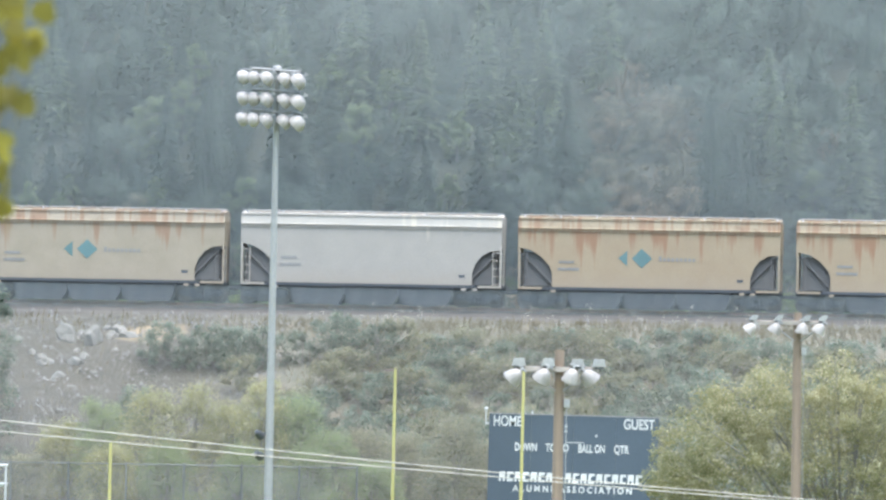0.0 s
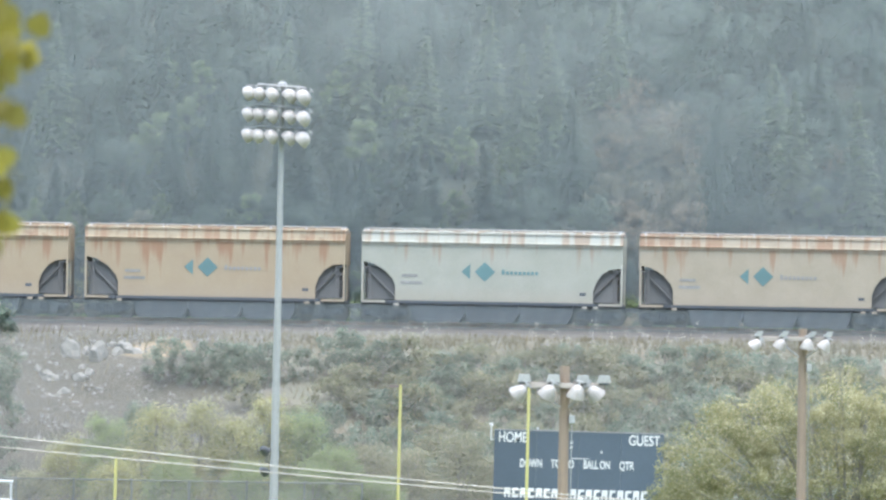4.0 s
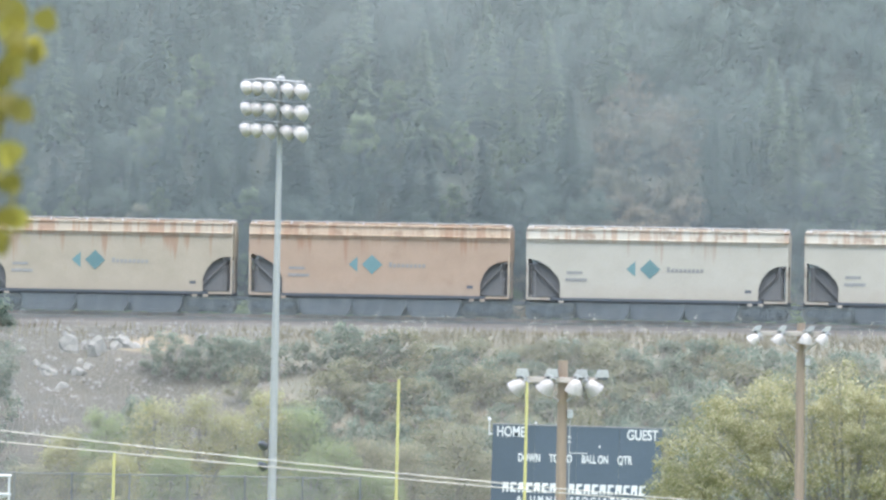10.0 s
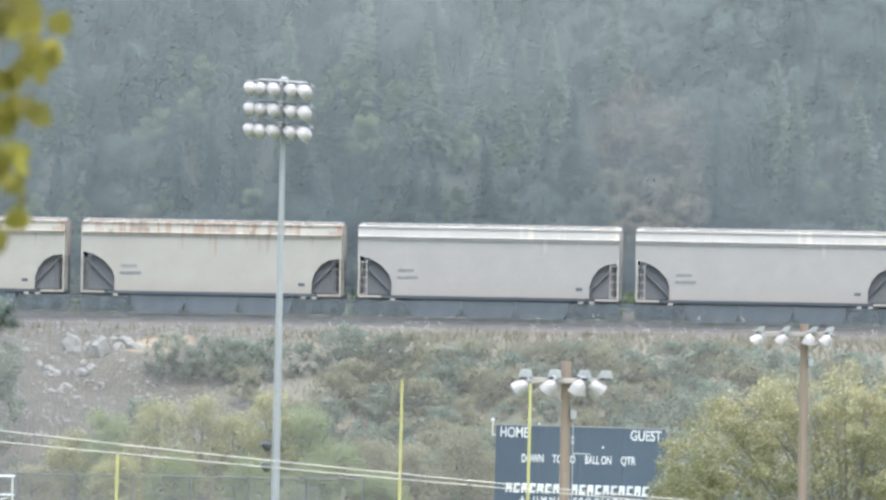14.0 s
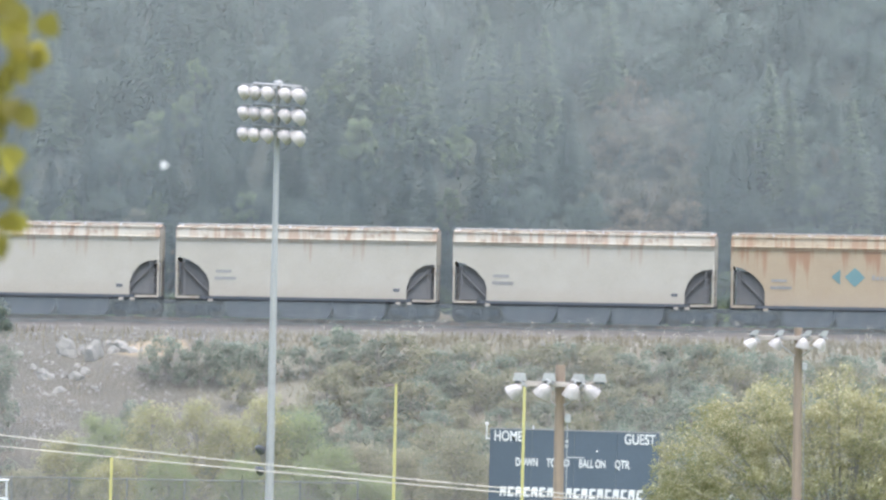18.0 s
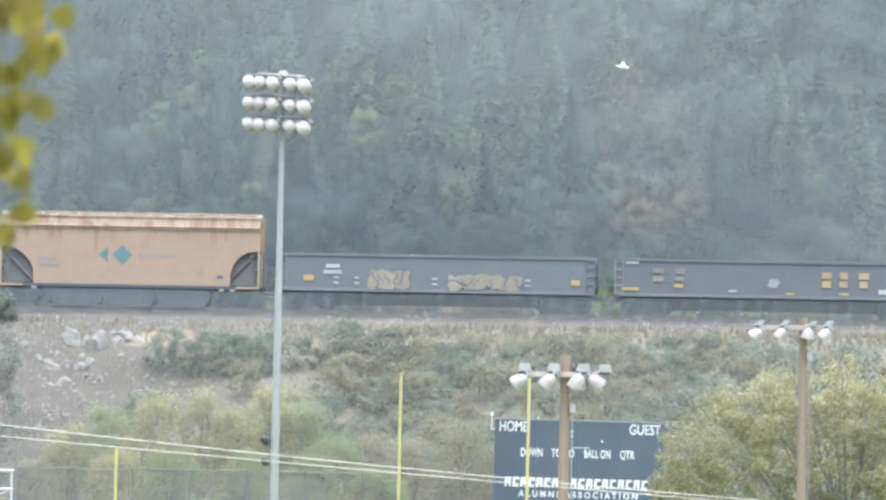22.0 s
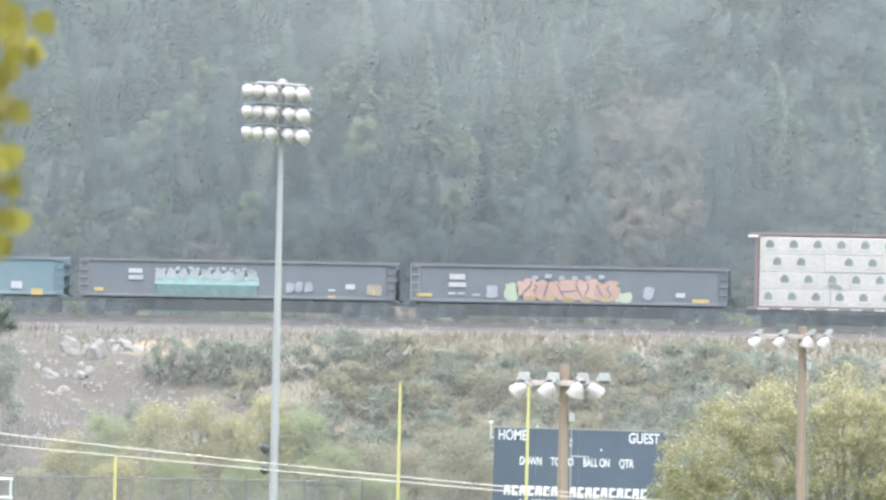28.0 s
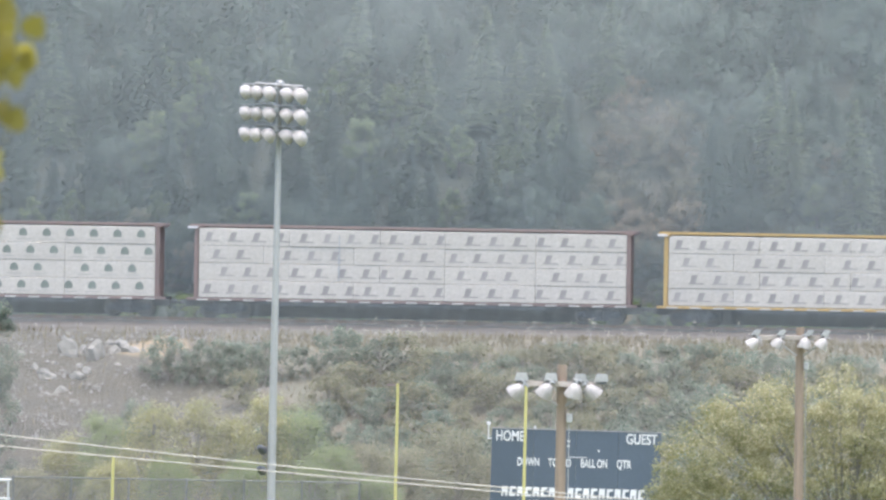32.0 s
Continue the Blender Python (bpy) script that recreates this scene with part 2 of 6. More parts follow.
PALE_HAZE_STRAND = plain("pale_grey_haze_strand", (0.150, 0.146, 0.128), (0.154, 0.149, 0.131), 0.05, 0.3, 0.95, 0.0, 0.0, vary=0.0)
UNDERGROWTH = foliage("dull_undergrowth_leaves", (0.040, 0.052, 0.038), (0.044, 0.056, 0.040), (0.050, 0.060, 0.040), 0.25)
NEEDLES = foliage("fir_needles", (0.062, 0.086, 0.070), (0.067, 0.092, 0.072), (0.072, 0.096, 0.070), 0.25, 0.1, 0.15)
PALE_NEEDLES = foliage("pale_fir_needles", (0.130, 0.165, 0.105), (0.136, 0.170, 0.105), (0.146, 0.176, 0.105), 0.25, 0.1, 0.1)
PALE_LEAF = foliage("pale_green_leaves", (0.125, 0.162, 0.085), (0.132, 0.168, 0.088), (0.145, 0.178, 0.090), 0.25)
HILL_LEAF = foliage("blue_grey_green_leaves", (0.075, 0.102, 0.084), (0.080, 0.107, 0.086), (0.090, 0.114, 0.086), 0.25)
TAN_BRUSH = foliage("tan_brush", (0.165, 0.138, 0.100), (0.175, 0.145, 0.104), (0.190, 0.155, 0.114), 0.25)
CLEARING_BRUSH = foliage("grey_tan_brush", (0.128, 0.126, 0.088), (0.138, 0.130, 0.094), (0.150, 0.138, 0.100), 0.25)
SHRUB_TEAL = foliage("blue_green_shrub_leaves", (0.066, 0.104, 0.080), (0.078, 0.114, 0.082), (0.250, 0.250, 0.190), 0.5, 0.15, 0.15, 3.0)
SHRUB_OLIVE = foliage("olive_shrub_leaves", (0.105, 0.114, 0.066), (0.128, 0.128, 0.073), (0.260, 0.240, 0.170), 0.5, 0.15, 0.15, 3.0)
SEED_HEAD = foliage("pale_seed_heads", (0.21, 0.20, 0.17), (0.20, 0.19, 0.165), (0.25, 0.235, 0.20), 0.3)
# the rare pale third tone paints glints into the leaf colour
YELLOW_GREEN = foliage("yellow_green_leaves", (0.150, 0.160, 0.062), (0.200, 0.195, 0.070), (0.420, 0.400, 0.260), 0.5, 0.15, 0.15, 5.0)
DRY_GRASS = foliage("dry_olive_grass", (0.125, 0.112, 0.072), (0.145, 0.124, 0.078), (0.180, 0.155, 0.105), 0.4)
MID_GREEN = foliage("mid_green_leaves", (0.095, 0.140, 0.062), (0.125, 0.165, 0.065), (0.220, 0.240, 0.130), 0.5)
# few near-white leaves are glints put into the base colour
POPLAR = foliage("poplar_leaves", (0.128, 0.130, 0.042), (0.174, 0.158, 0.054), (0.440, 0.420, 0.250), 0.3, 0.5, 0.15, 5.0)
NEAR_LEAF = foliage("backlit_leaf", (0.105, 0.105, 0.012), (0.165, 0.142, 0.018), (0.290, 0.235, 0.060), 0.6, 0.3, 0.35)


def ground_material():
    m, nt, bs = nodes_of("mixed_ground")
    v = coords(nt)
    p = nt.nodes.new("ShaderNodeSeparateXYZ")
    nt.links.new(v, p.inputs[0])
    w = calc(nt, "MULTIPLY_ADD", p.outputs["X"], 0.07, p.outputs["Y"])
    wob = calc(nt, "MULTIPLY_ADD", grain(nt, v, 0.12, 4), 12.0, -6.0)
    soft_w = calc(nt, "ADD", w, wob)
    soft_x = calc(nt, "ADD", p.outputs["X"], wob)
    broad, mid, fine = grain(nt, v, 0.07, 4), grain(nt, v, 0.5, 5), grain(nt, v, 5.0, 3)
    lawn = mix(nt, remap(nt, broad, 0.35, 0.65), (0.10, 0.14, 0.05), (0.15, 0.16, 0.07))
    scree = mix(nt, remap(nt, mid, 0.35, 0.65), (0.040, 0.034, 0.024), (0.028, 0.025, 0.018))
    brush = mix(nt, remap(nt, mid, 0.38, 0.62), (0.088, 0.074, 0.052), (0.066, 0.064, 0.044))
    slope = mix(nt, remap(nt, soft_x, -14.0, -8.0), scree, brush)
    soil = mix(nt, remap(nt, fine, 0.3, 0.7), (0.19, 0.142, 0.085), (0.165, 0.125, 0.078))
    dx = calc(nt, "ABSOLUTE", calc(nt, "ADD", soft_x, 15.2))
    dw = calc(nt, "ABSOLUTE", calc(nt, "ADD", w, -588.6))
    spot = remap(nt, calc(nt, "MULTIPLY_ADD", dw, 0.7, dx), 2.3, 1.2)
    slope = mix(nt, spot, slope, soil)
    clearing = calc(nt, "MULTIPLY", remap(nt, calc(nt, "ABSOLUTE", calc(nt, "ADD", soft_x, -13.5)), 5.0, 2.5), remap(nt, w, 642, 634))
    hill = mix(nt, remap(nt, broad, 0.35, 0.65), (0.030, 0.036, 0.026), (0.038, 0.040, 0.030))
    hill = mix(nt, clearing, hill, (0.055, 0.050, 0.038))
    stone = mix(nt, remap(nt, mid, 0.3, 0.7), (0.054, 0.049, 0.041), (0.044, 0.040, 0.034))
    col = mix(nt, remap(nt, soft_w, 547, 553), lawn, slope)
    col = mix(nt, remap(nt, w, 591.5, 594.0), col, stone)
    col = mix(nt, remap(nt, soft_w, 612, 618), col, hill)
    col = mix(nt, 1.0, col, remap(nt, fine, 0.3, 0.7, 0.8, 1.15), "MULTIPLY")
    put(nt, bs.inputs["Base Color"], col)
    bs.inputs["Roughness"].default_value = 0.95
    relief(nt, bs, fine, 0.5, 0.08)
    return m


# ---- building helpers ----
def link(name, mesh, material, parent=None, label=""):
    ob = new(name, mesh)
    if material and not mesh.materials:
        mesh.materials.append(material)
    ob.parent = parent
    if label:
        tagged(ob, label)
    return ob


def part(name, bm, material, parent=None, label="", smooth=False):
    """A bmesh as one mesh object under a thing."""
    me = bpy.data.meshes.new(name)
    bmesh.ops.recalc_face_normals(bm, faces=bm.faces)
    bm.to_mesh(me)
    bm.free()
    if smooth:
        me.shade_smooth()
    return link(name, me, material, parent, label)


SHARED = {}


def shared(name, key, build, material, parent, label="", at=None):
    """A part whose mesh is built once for each key and material."""
    k = (key, material.name)
    if k not in SHARED:
        bm = build()
        me = bpy.data.meshes.new(key)
        bmesh.ops.recalc_face_normals(bm, faces=bm.faces)
        bm.to_mesh(me)
        bm.free()
        me.materials.append(material)
        SHARED[k] = me
    ob = link(name, SHARED[k], material, parent, label)
    if at is not None:
        ob.matrix_basis = at
    return ob


def thing(name, label, category, group="", at=None, kind=""):
    ob = new(name)
    ob.empty_display_size = 0.3
    if at is not None:
        ob.matrix_basis = at
    return tagged(ob, label, category, group, kind)


def box(bm, x0, x1, y0, y1, z0, z1, bevel=0.0):
    m = Matrix.LocRotScale(((x0 + x1) / 2, (y0 + y1) / 2, (z0 + z1) / 2), None, (abs(x1 - x0), abs(y1 - y0), abs(z1 - z0)))
    r = bmesh.ops.create_cube(bm, size=1, matrix=m)
    if bevel:
        edges = {e for v in r["verts"] for e in v.link_edges}
        bmesh.ops.bevel(bm, geom=list(edges), offset=bevel, segments=1, affect="EDGES")
    return bm


def rod(bm, a, b, r0, r1=None, n=8):
    a, b = Vector(a), Vector(b)
    d = b - a
    m = Matrix.Translation((a + b) / 2) @ d.to_track_quat("Z", "Y").to_matrix().to_4x4()
    bmesh.ops.create_cone(bm, cap_ends=True, segments=n, radius1=r0, radius2=r0 if r1 is None else r1, depth=d.length, matrix=m)
    return bm


def prism(bm, outline, y0, y1):
    """An outline of (x, z), pulled from y0 to y1."""
    lo = [bm.verts.new((x, y0, z)) for x, z in outline]
    hi = [bm.verts.new((x, y1, z)) for x, z in outline]
    bm.faces.new(lo)
    bm.faces.new(hi[::-1])
    n = len(lo)
    for i in range(n):
        bm.faces.new((lo[i], lo[(i + 1) % n], hi[(i + 1) % n], hi[i]))
    return bm


def turned(bm, profile, m, n=12):
    """A profile of (radius, z) spun round z, then placed by m."""
    rings = []
    for r, z in profile:
        rings.append([bm.verts.new(m @ Vector((r * math.cos(2 * math.pi * i / n), r * math.sin(2 * math.pi * i / n), z))) for i in range(n)])
    for a, b in zip(rings, rings[1:]):
        for i in range(n):
            bm.faces.new((a[i], a[(i + 1) % n], b[(i + 1) % n], b[i]))
    bm.faces.new(rings[0])
    bm.faces.new(rings[-1][::-1])
    return bm


def mesh_from(name, verts, faces, material):
    me = bpy.data.meshes.new(name)
    me.from_pydata([tuple(v) for v in verts], [], faces)
    me.materials.append(material)
    return me


# ---- the ground ----
TRACK_TURN, RAIL_TOP = 4.0, 12.75
PROFILE = ((-4000, 14.7), (6, 14.7), (40, 3.0), (80, 0.0), (551, 0.0), (556, 1.0), (590, 11.6), (594, 12.25), (606, 12.25), (612, 12.4),
           (618, 14.5), (640, 27), (660, 39), (700, 60), (900, 150), (1100, 190), (4500, 200))


def ground_height(x, y):
    w = y + 0.07 * x
    for (a, za), (b, zb) in zip(PROFILE, PROFILE[1:]):
        if w <= b:
            break
    z = za + (zb - za) * (w - a) / (b - a)
    if 556 < w < 592 or w > 612:
        rough = min(1.0, (w - 556) / 5 if w < 592 else (w - 612) / 12) * min(1.0, max(0.0, (592 - w) / 4) if w < 592 else 1.0)
        z += rough * 0.7 * noise.noise(Vector((x * 0.13, y * 0.13, 0))) + rough * 0.3 * noise.noise(Vector((x * 0.5, y * 0.5, 3)))
    return z


def build_ground():
    xs = [-3500, -1500, -700, -350, -180, -110, -70, -52] + [i * 1.6 - 40 for i in range(51)] + [52, 70, 110, 180, 350, 700, 1500, 3500]
    ys = [-3500, -1200, -400, -120, -40, -10, 6, 15, 25, 40, 60, 80, 150, 300, 420, 500, 535]
    ys += [546 + i * 1.2 for i in range(92)] + [660 + i * 8 for i in range(10)] + [745, 770, 800, 850, 900, 1000, 1100, 1600, 2600, 4300]
    bm = bmesh.new()
    grid = [[bm.verts.new((x, y, ground_height(x, y))) for x in xs] for y in ys]
    for a, b in zip(grid, grid[1:]):
        for i in range(len(xs) - 1):
            bm.faces.new((a[i], a[i + 1], b[i + 1], b[i]))
    g = part("ground", bm, ground_material(), None, "", True)
    tagged(g, "playing field rising to a stony rail bank and a brushy hillside", "ground", kind="structure")


build_ground()


def track_point(s, z=RAIL_TOP):
    a = radians(TRACK_TURN)
    return Vector((s * math.cos(a), 600 - s * math.sin(a), z))


def build_track():
    track = thing("railway_track", "railway track on a grey stone ballast bed", "railway track", at=pose(0, 600, RAIL_TOP, 0, 0, -TRACK_TURN), kind="structure")
    bm = bmesh.new()
    rows = []
    rnd = random.Random(4)
    for i in range(241):
        x = -120 + i
        rows.append([bm.verts.new((x, y + rnd.uniform(-0.1, 0.1), z + rnd.uniform(-0.03, 0.03))) for y, z in
                     ((-4.2, -0.75), (-2.9, -0.45), (-1.9, -0.2), (0, -0.2), (1.9, -0.2), (2.9, -0.45), (4.2, -0.75))])
    for a, b in zip(rows, rows[1:]):
        for k in range(6):
            bm.faces.new((a[k], b[k], b[k + 1], a[k + 1]))
    part("ballast", bm, BALLAST, track)
    bm = bmesh.new()
    for i in range(160):
        x = -48 + i * 0.6
        box(bm, x - 0.11, x + 0.11, -1.3, 1.3, -0.32, -0.17)
    tagged(part("ties", bm, TIE_WOOD, track), kind="stuff")
    for y in (-0.7525, 0.7525):
        bm = bmesh.new()
        prism(bm, ((-120, -0.17), (120, -0.17), (120, -0.155), (-120, -0.155)), y - 0.07, y + 0.07)
        prism(bm, ((-120, -0.154), (120, -0.154), (120, -0.04), (-120, -0.04)), y - 0.012, y + 0.012)
        prism(bm, ((-120, -0.039), (120, -0.039), (120, 0.0), (-120, 0.0)), y - 0.036, y + 0.036)
        part("rail", bm, RAIL_STEEL, track)


build_track()


# ---- the train ----
HALF = 7.05
MOVING = []  # thing and its place along the track at the start


def arch(sign):
    if sign > 0:
        pts = [(5.45, 1.2), (5.45, 1.85), (5.62, 2.35), (5.95, 2.78), (6.4, 3.03), (7.05, 3.1)]
    else:
        pts = [(5.22, 1.2), (5.22, 1.95), (5.36, 2.32), (5.82, 2.82), (6.4, 3.16), (7.05, 3.3)]
    return [(sign * x, z) for x, z in pts]


def hopper_side(y0, y1):
    def build():
        bm = bmesh.new()
        r, l = arch(1), arch(-1)
        # three plain sheets with a lap joint between them, and the shouldered ends
        prism(bm, [(-5.22, 1.2), (5.45, 1.2), (5.45, 4.3), (-5.22, 4.3)], y0, y1)
        for q in (r, l):
            prism(bm, q[1:] + [(q[-1][0], 4.3), (q[0][0], 4.3)], y0, y1)
        return bm
    return build


def hopper_band(side):
    def build():
        bm = bmesh.new()
        m = [(side * y, z) for y, z in ((1.50, 4.3), (1.60, 4.31), (1.60, 4.37), (1.53, 4.39), (1.47, 4.80), (1.53, 4.82), (1.53, 4.9), (1.38, 4.9), (1.38, 4.3))]
        lo = [bm.verts.new((-HALF, y, z)) for y, z in m]
        hi = [bm.verts.new((HALF, y, z)) for y, z in m]
        bm.faces.new(lo)
        bm.faces.new(hi[::-1])
        for i in range(len(lo)):
            bm.faces.new((lo[i], lo[(i + 1) % len(lo)], hi[(i + 1) % len(lo)], hi[i]))
        return bm
    return build


def hopper_roof():
    bm = bmesh.new()
    m = [(-1.37, 4.87), (0, 5.0), (1.37, 4.87), (1.37, 4.83), (-1.37, 4.83)]
    lo = [bm.verts.new((-HALF, y, z)) for y, z in m]
    hi = [bm.verts.new((HALF, y, z)) for y, z in m]
    bm.faces.new(lo)
    bm.faces.new(hi[::-1])
    for i in range(5):
        bm.faces.new((lo[i], lo[(i + 1) % 5], hi[(i + 1) % 5], hi[i]))
    return bm


def hopper_end(sign):
    def build():
        bm = bmesh.new()
        x = sign * (HALF - 0.05)
        box(bm, x - 0.04, x + 0.04, -1.44, 1.44, 3.06, 4.83)
        for y in (-0.9, -0.3, 0.3, 0.9):
            box(bm, x + sign * 0.045, x + sign * 0.11, y - 0.04, y + 0.04, 3.06, 4.75)
        return bm
    return build


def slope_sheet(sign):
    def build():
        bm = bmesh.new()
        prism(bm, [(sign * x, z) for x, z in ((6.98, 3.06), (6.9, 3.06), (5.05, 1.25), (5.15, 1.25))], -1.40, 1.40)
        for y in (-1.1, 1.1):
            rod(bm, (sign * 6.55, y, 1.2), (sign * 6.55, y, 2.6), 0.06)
        # box added behind the arch so that the recess looks solid dark
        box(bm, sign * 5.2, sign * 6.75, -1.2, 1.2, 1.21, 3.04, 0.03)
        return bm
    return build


def hopper_sill():
    bm = bmesh.new()
    box(bm, -7.15, 7.15, -0.32, 0.32, 0.82, 1.19)
    for s in (-1, 1):
        box(bm, s * 5.5, s * 7.08, -1.42, 1.42, 1.0, 1.12)
    for y in (-1.44, 1.44):
        box(bm, -5.66, 5.66, y - 0.05, y + 0.05, 1.04, 1.19)
    return bm


def outlet_bay():
    bm = bmesh.new()
    pts = [(-1.45, 1.19), (1.45, 1.19), (1.44, 0.6), (1.3, 0.22), (-1.3, 0.22), (-1.44, 0.6)]
    prism(bm, pts, -1.25, 1.25)
    box(bm, -1.2, 1.2, -1.3, 1.3, 0.06, 0.215)
    return bm


def ladder():
    bm = bmesh.new()
    for x in (-0.2, 0.2):
        rod(bm, (x, 0, 0), (x, 0, 3.6), 0.022, n=6)
    for k in range(9):
        rod(bm, (-0.2, 0, 0.25 + k * 0.4), (0.2, 0, 0.25 + k * 0.4), 0.018, n=6)
    return bm


def side_ladder():
    bm = bmesh.new()
    for x in (-0.22, 0.22):
        rod(bm, (x, 0, 0), (x, 0, 1.95), 0.03, n=6)
    for k in range(5):
        rod(bm, (-0.22, 0, 0.15 + k * 0.42), (0.22, 0, 0.15 + k * 0.42), 0.024, n=6)
    return bm


def hatch():
    bm = bmesh.new()
    box(bm, -0.62, 0.62, -0.3, 0.3, 0, 0.1, 0.03)
    for x in (-0.4, 0.4):
        box(bm, x - 0.05, x + 0.05, -0.36, 0.36, 0.09, 0.13)
    return bm


def running_board():
    bm = bmesh.new()
    for y in (-0.78, 0.78):
        for k in range(3):
            box(bm, -7.0, 7.0, y - 0.16 + k * 0.12, y - 0.08 + k * 0.12, 5.05, 5.08)
        for k in range(8):
            box(bm, -6.8 + k * 1.94, -6.74 + k * 1.94, y - 0.15, y + 0.15, 4.9, 5.05)
    return bm


def side_frame():
    bm = bmesh.new()
    pts = [(-1.25, 0.55), (-1.1, 0.72), (-0.45, 0.80), (0.45, 0.80), (1.1, 0.72), (1.25, 0.55), (1.05, 0.36), (0.6, 0.34), (0.35, 0.2), (-0.35, 0.2), (-0.6, 0.34), (-1.05, 0.36)]
    prism(bm, pts, -0.07, 0.07)
    for x in (-0.9, 0.9):
        box(bm, x - 0.15, x + 0.15, -0.13, 0.13, 0.4, 0.66, 0.03)
    for x in (-0.18, 0, 0.18):
        rod(bm, (x, -0.1, 0.28), (x, -0.1, 0.62), 0.06, n=8)
    return bm


def wheel():
    bm = bmesh.new()
    m = Matrix.Rotation(radians(90), 4, "X")
    turned(bm, ((0.06, -0.09), (0.12, -0.08), (0.13, -0.04), (0.36, -0.03), (0.38, -0.07), (0.455, -0.07), (0.46, 0.04), (0.485, 0.045), (0.485, 0.07), (0.38, 0.07), (0.36, 0.02), (0.12, 0.04), (0.06, 0.07)), m, 20)
    return bm


def bolster():
    bm = bmesh.new()
    box(bm, -0.2, 0.2, -1.15, 1.15, 0.46, 0.76, 0.04)
    for x in (-0.9, 0.9):
        rod(bm, (x, -1.0, 0.46), (x, 1.0, 0.46), 0.08, n=8)
    return bm


def coupler():
    bm = bmesh.new()
    box(bm, -0.45, 0.1, -0.1, 0.1, 0.74, 0.95, 0.02)
    box(bm, 0.05, 0.38, -0.16, 0.16, 0.72, 0.98, 0.05)
    rod(bm, (0.0, -0.25, 0.7), (0.35, -0.2, 0.45), 0.03, n=6)
    return bm


def bogies(car, places):
    for x in places:
        b = shared("bogie", "bolster", bolster, STEEL_DARK, car, "black cast-steel bogie", pose(x, 0, 0))
        for y in (-0.98, 0.98):
            shared("side_frame", "side_frame", side_frame, STEEL_DARK, b, at=pose(0, y, 0))
        for wx in (-0.9, 0.9):
            for y, turn in ((-0.75, 180), (0.75, 0)):
                shared("wheel", "wheel", wheel, WHEEL, b, at=pose(wx, y, 0.46, 0, 0, turn))


def couplers(car, reach):
    for s in (-1, 1):
        shared("coupler", "coupler", coupler, STEEL_DARK, car, at=pose(s * reach, 0, 0, 0, 0, 0 if s > 0 else 180))


def bars(car, name, key, spots, material, y, label=""):
    """Flat painted marks on a side: spots of x, z, width, height."""
    def build():
        bm = bmesh.new()
        for x, z, w, h in spots:
            box(bm, x - w / 2, x + w / 2, y - 0.008, y + 0.008, z - h / 2, z + h / 2)
        return bm
    return shared(name, key, build, material, car, label)


def diamond_logo():
    bm = bmesh.new()
    prism(bm, ((0.16, 2.8), (-0.4, 3.33), (-0.94, 2.8), (-0.4, 2.27)), -1.518, -1.504)
    return bm


def half_diamond():
    bm = bmesh.new()
    prism(bm, ((-1.18, 3.22), (-1.66, 2.8), (-1.18, 2.38)), -1.518, -1.504)
    return bm


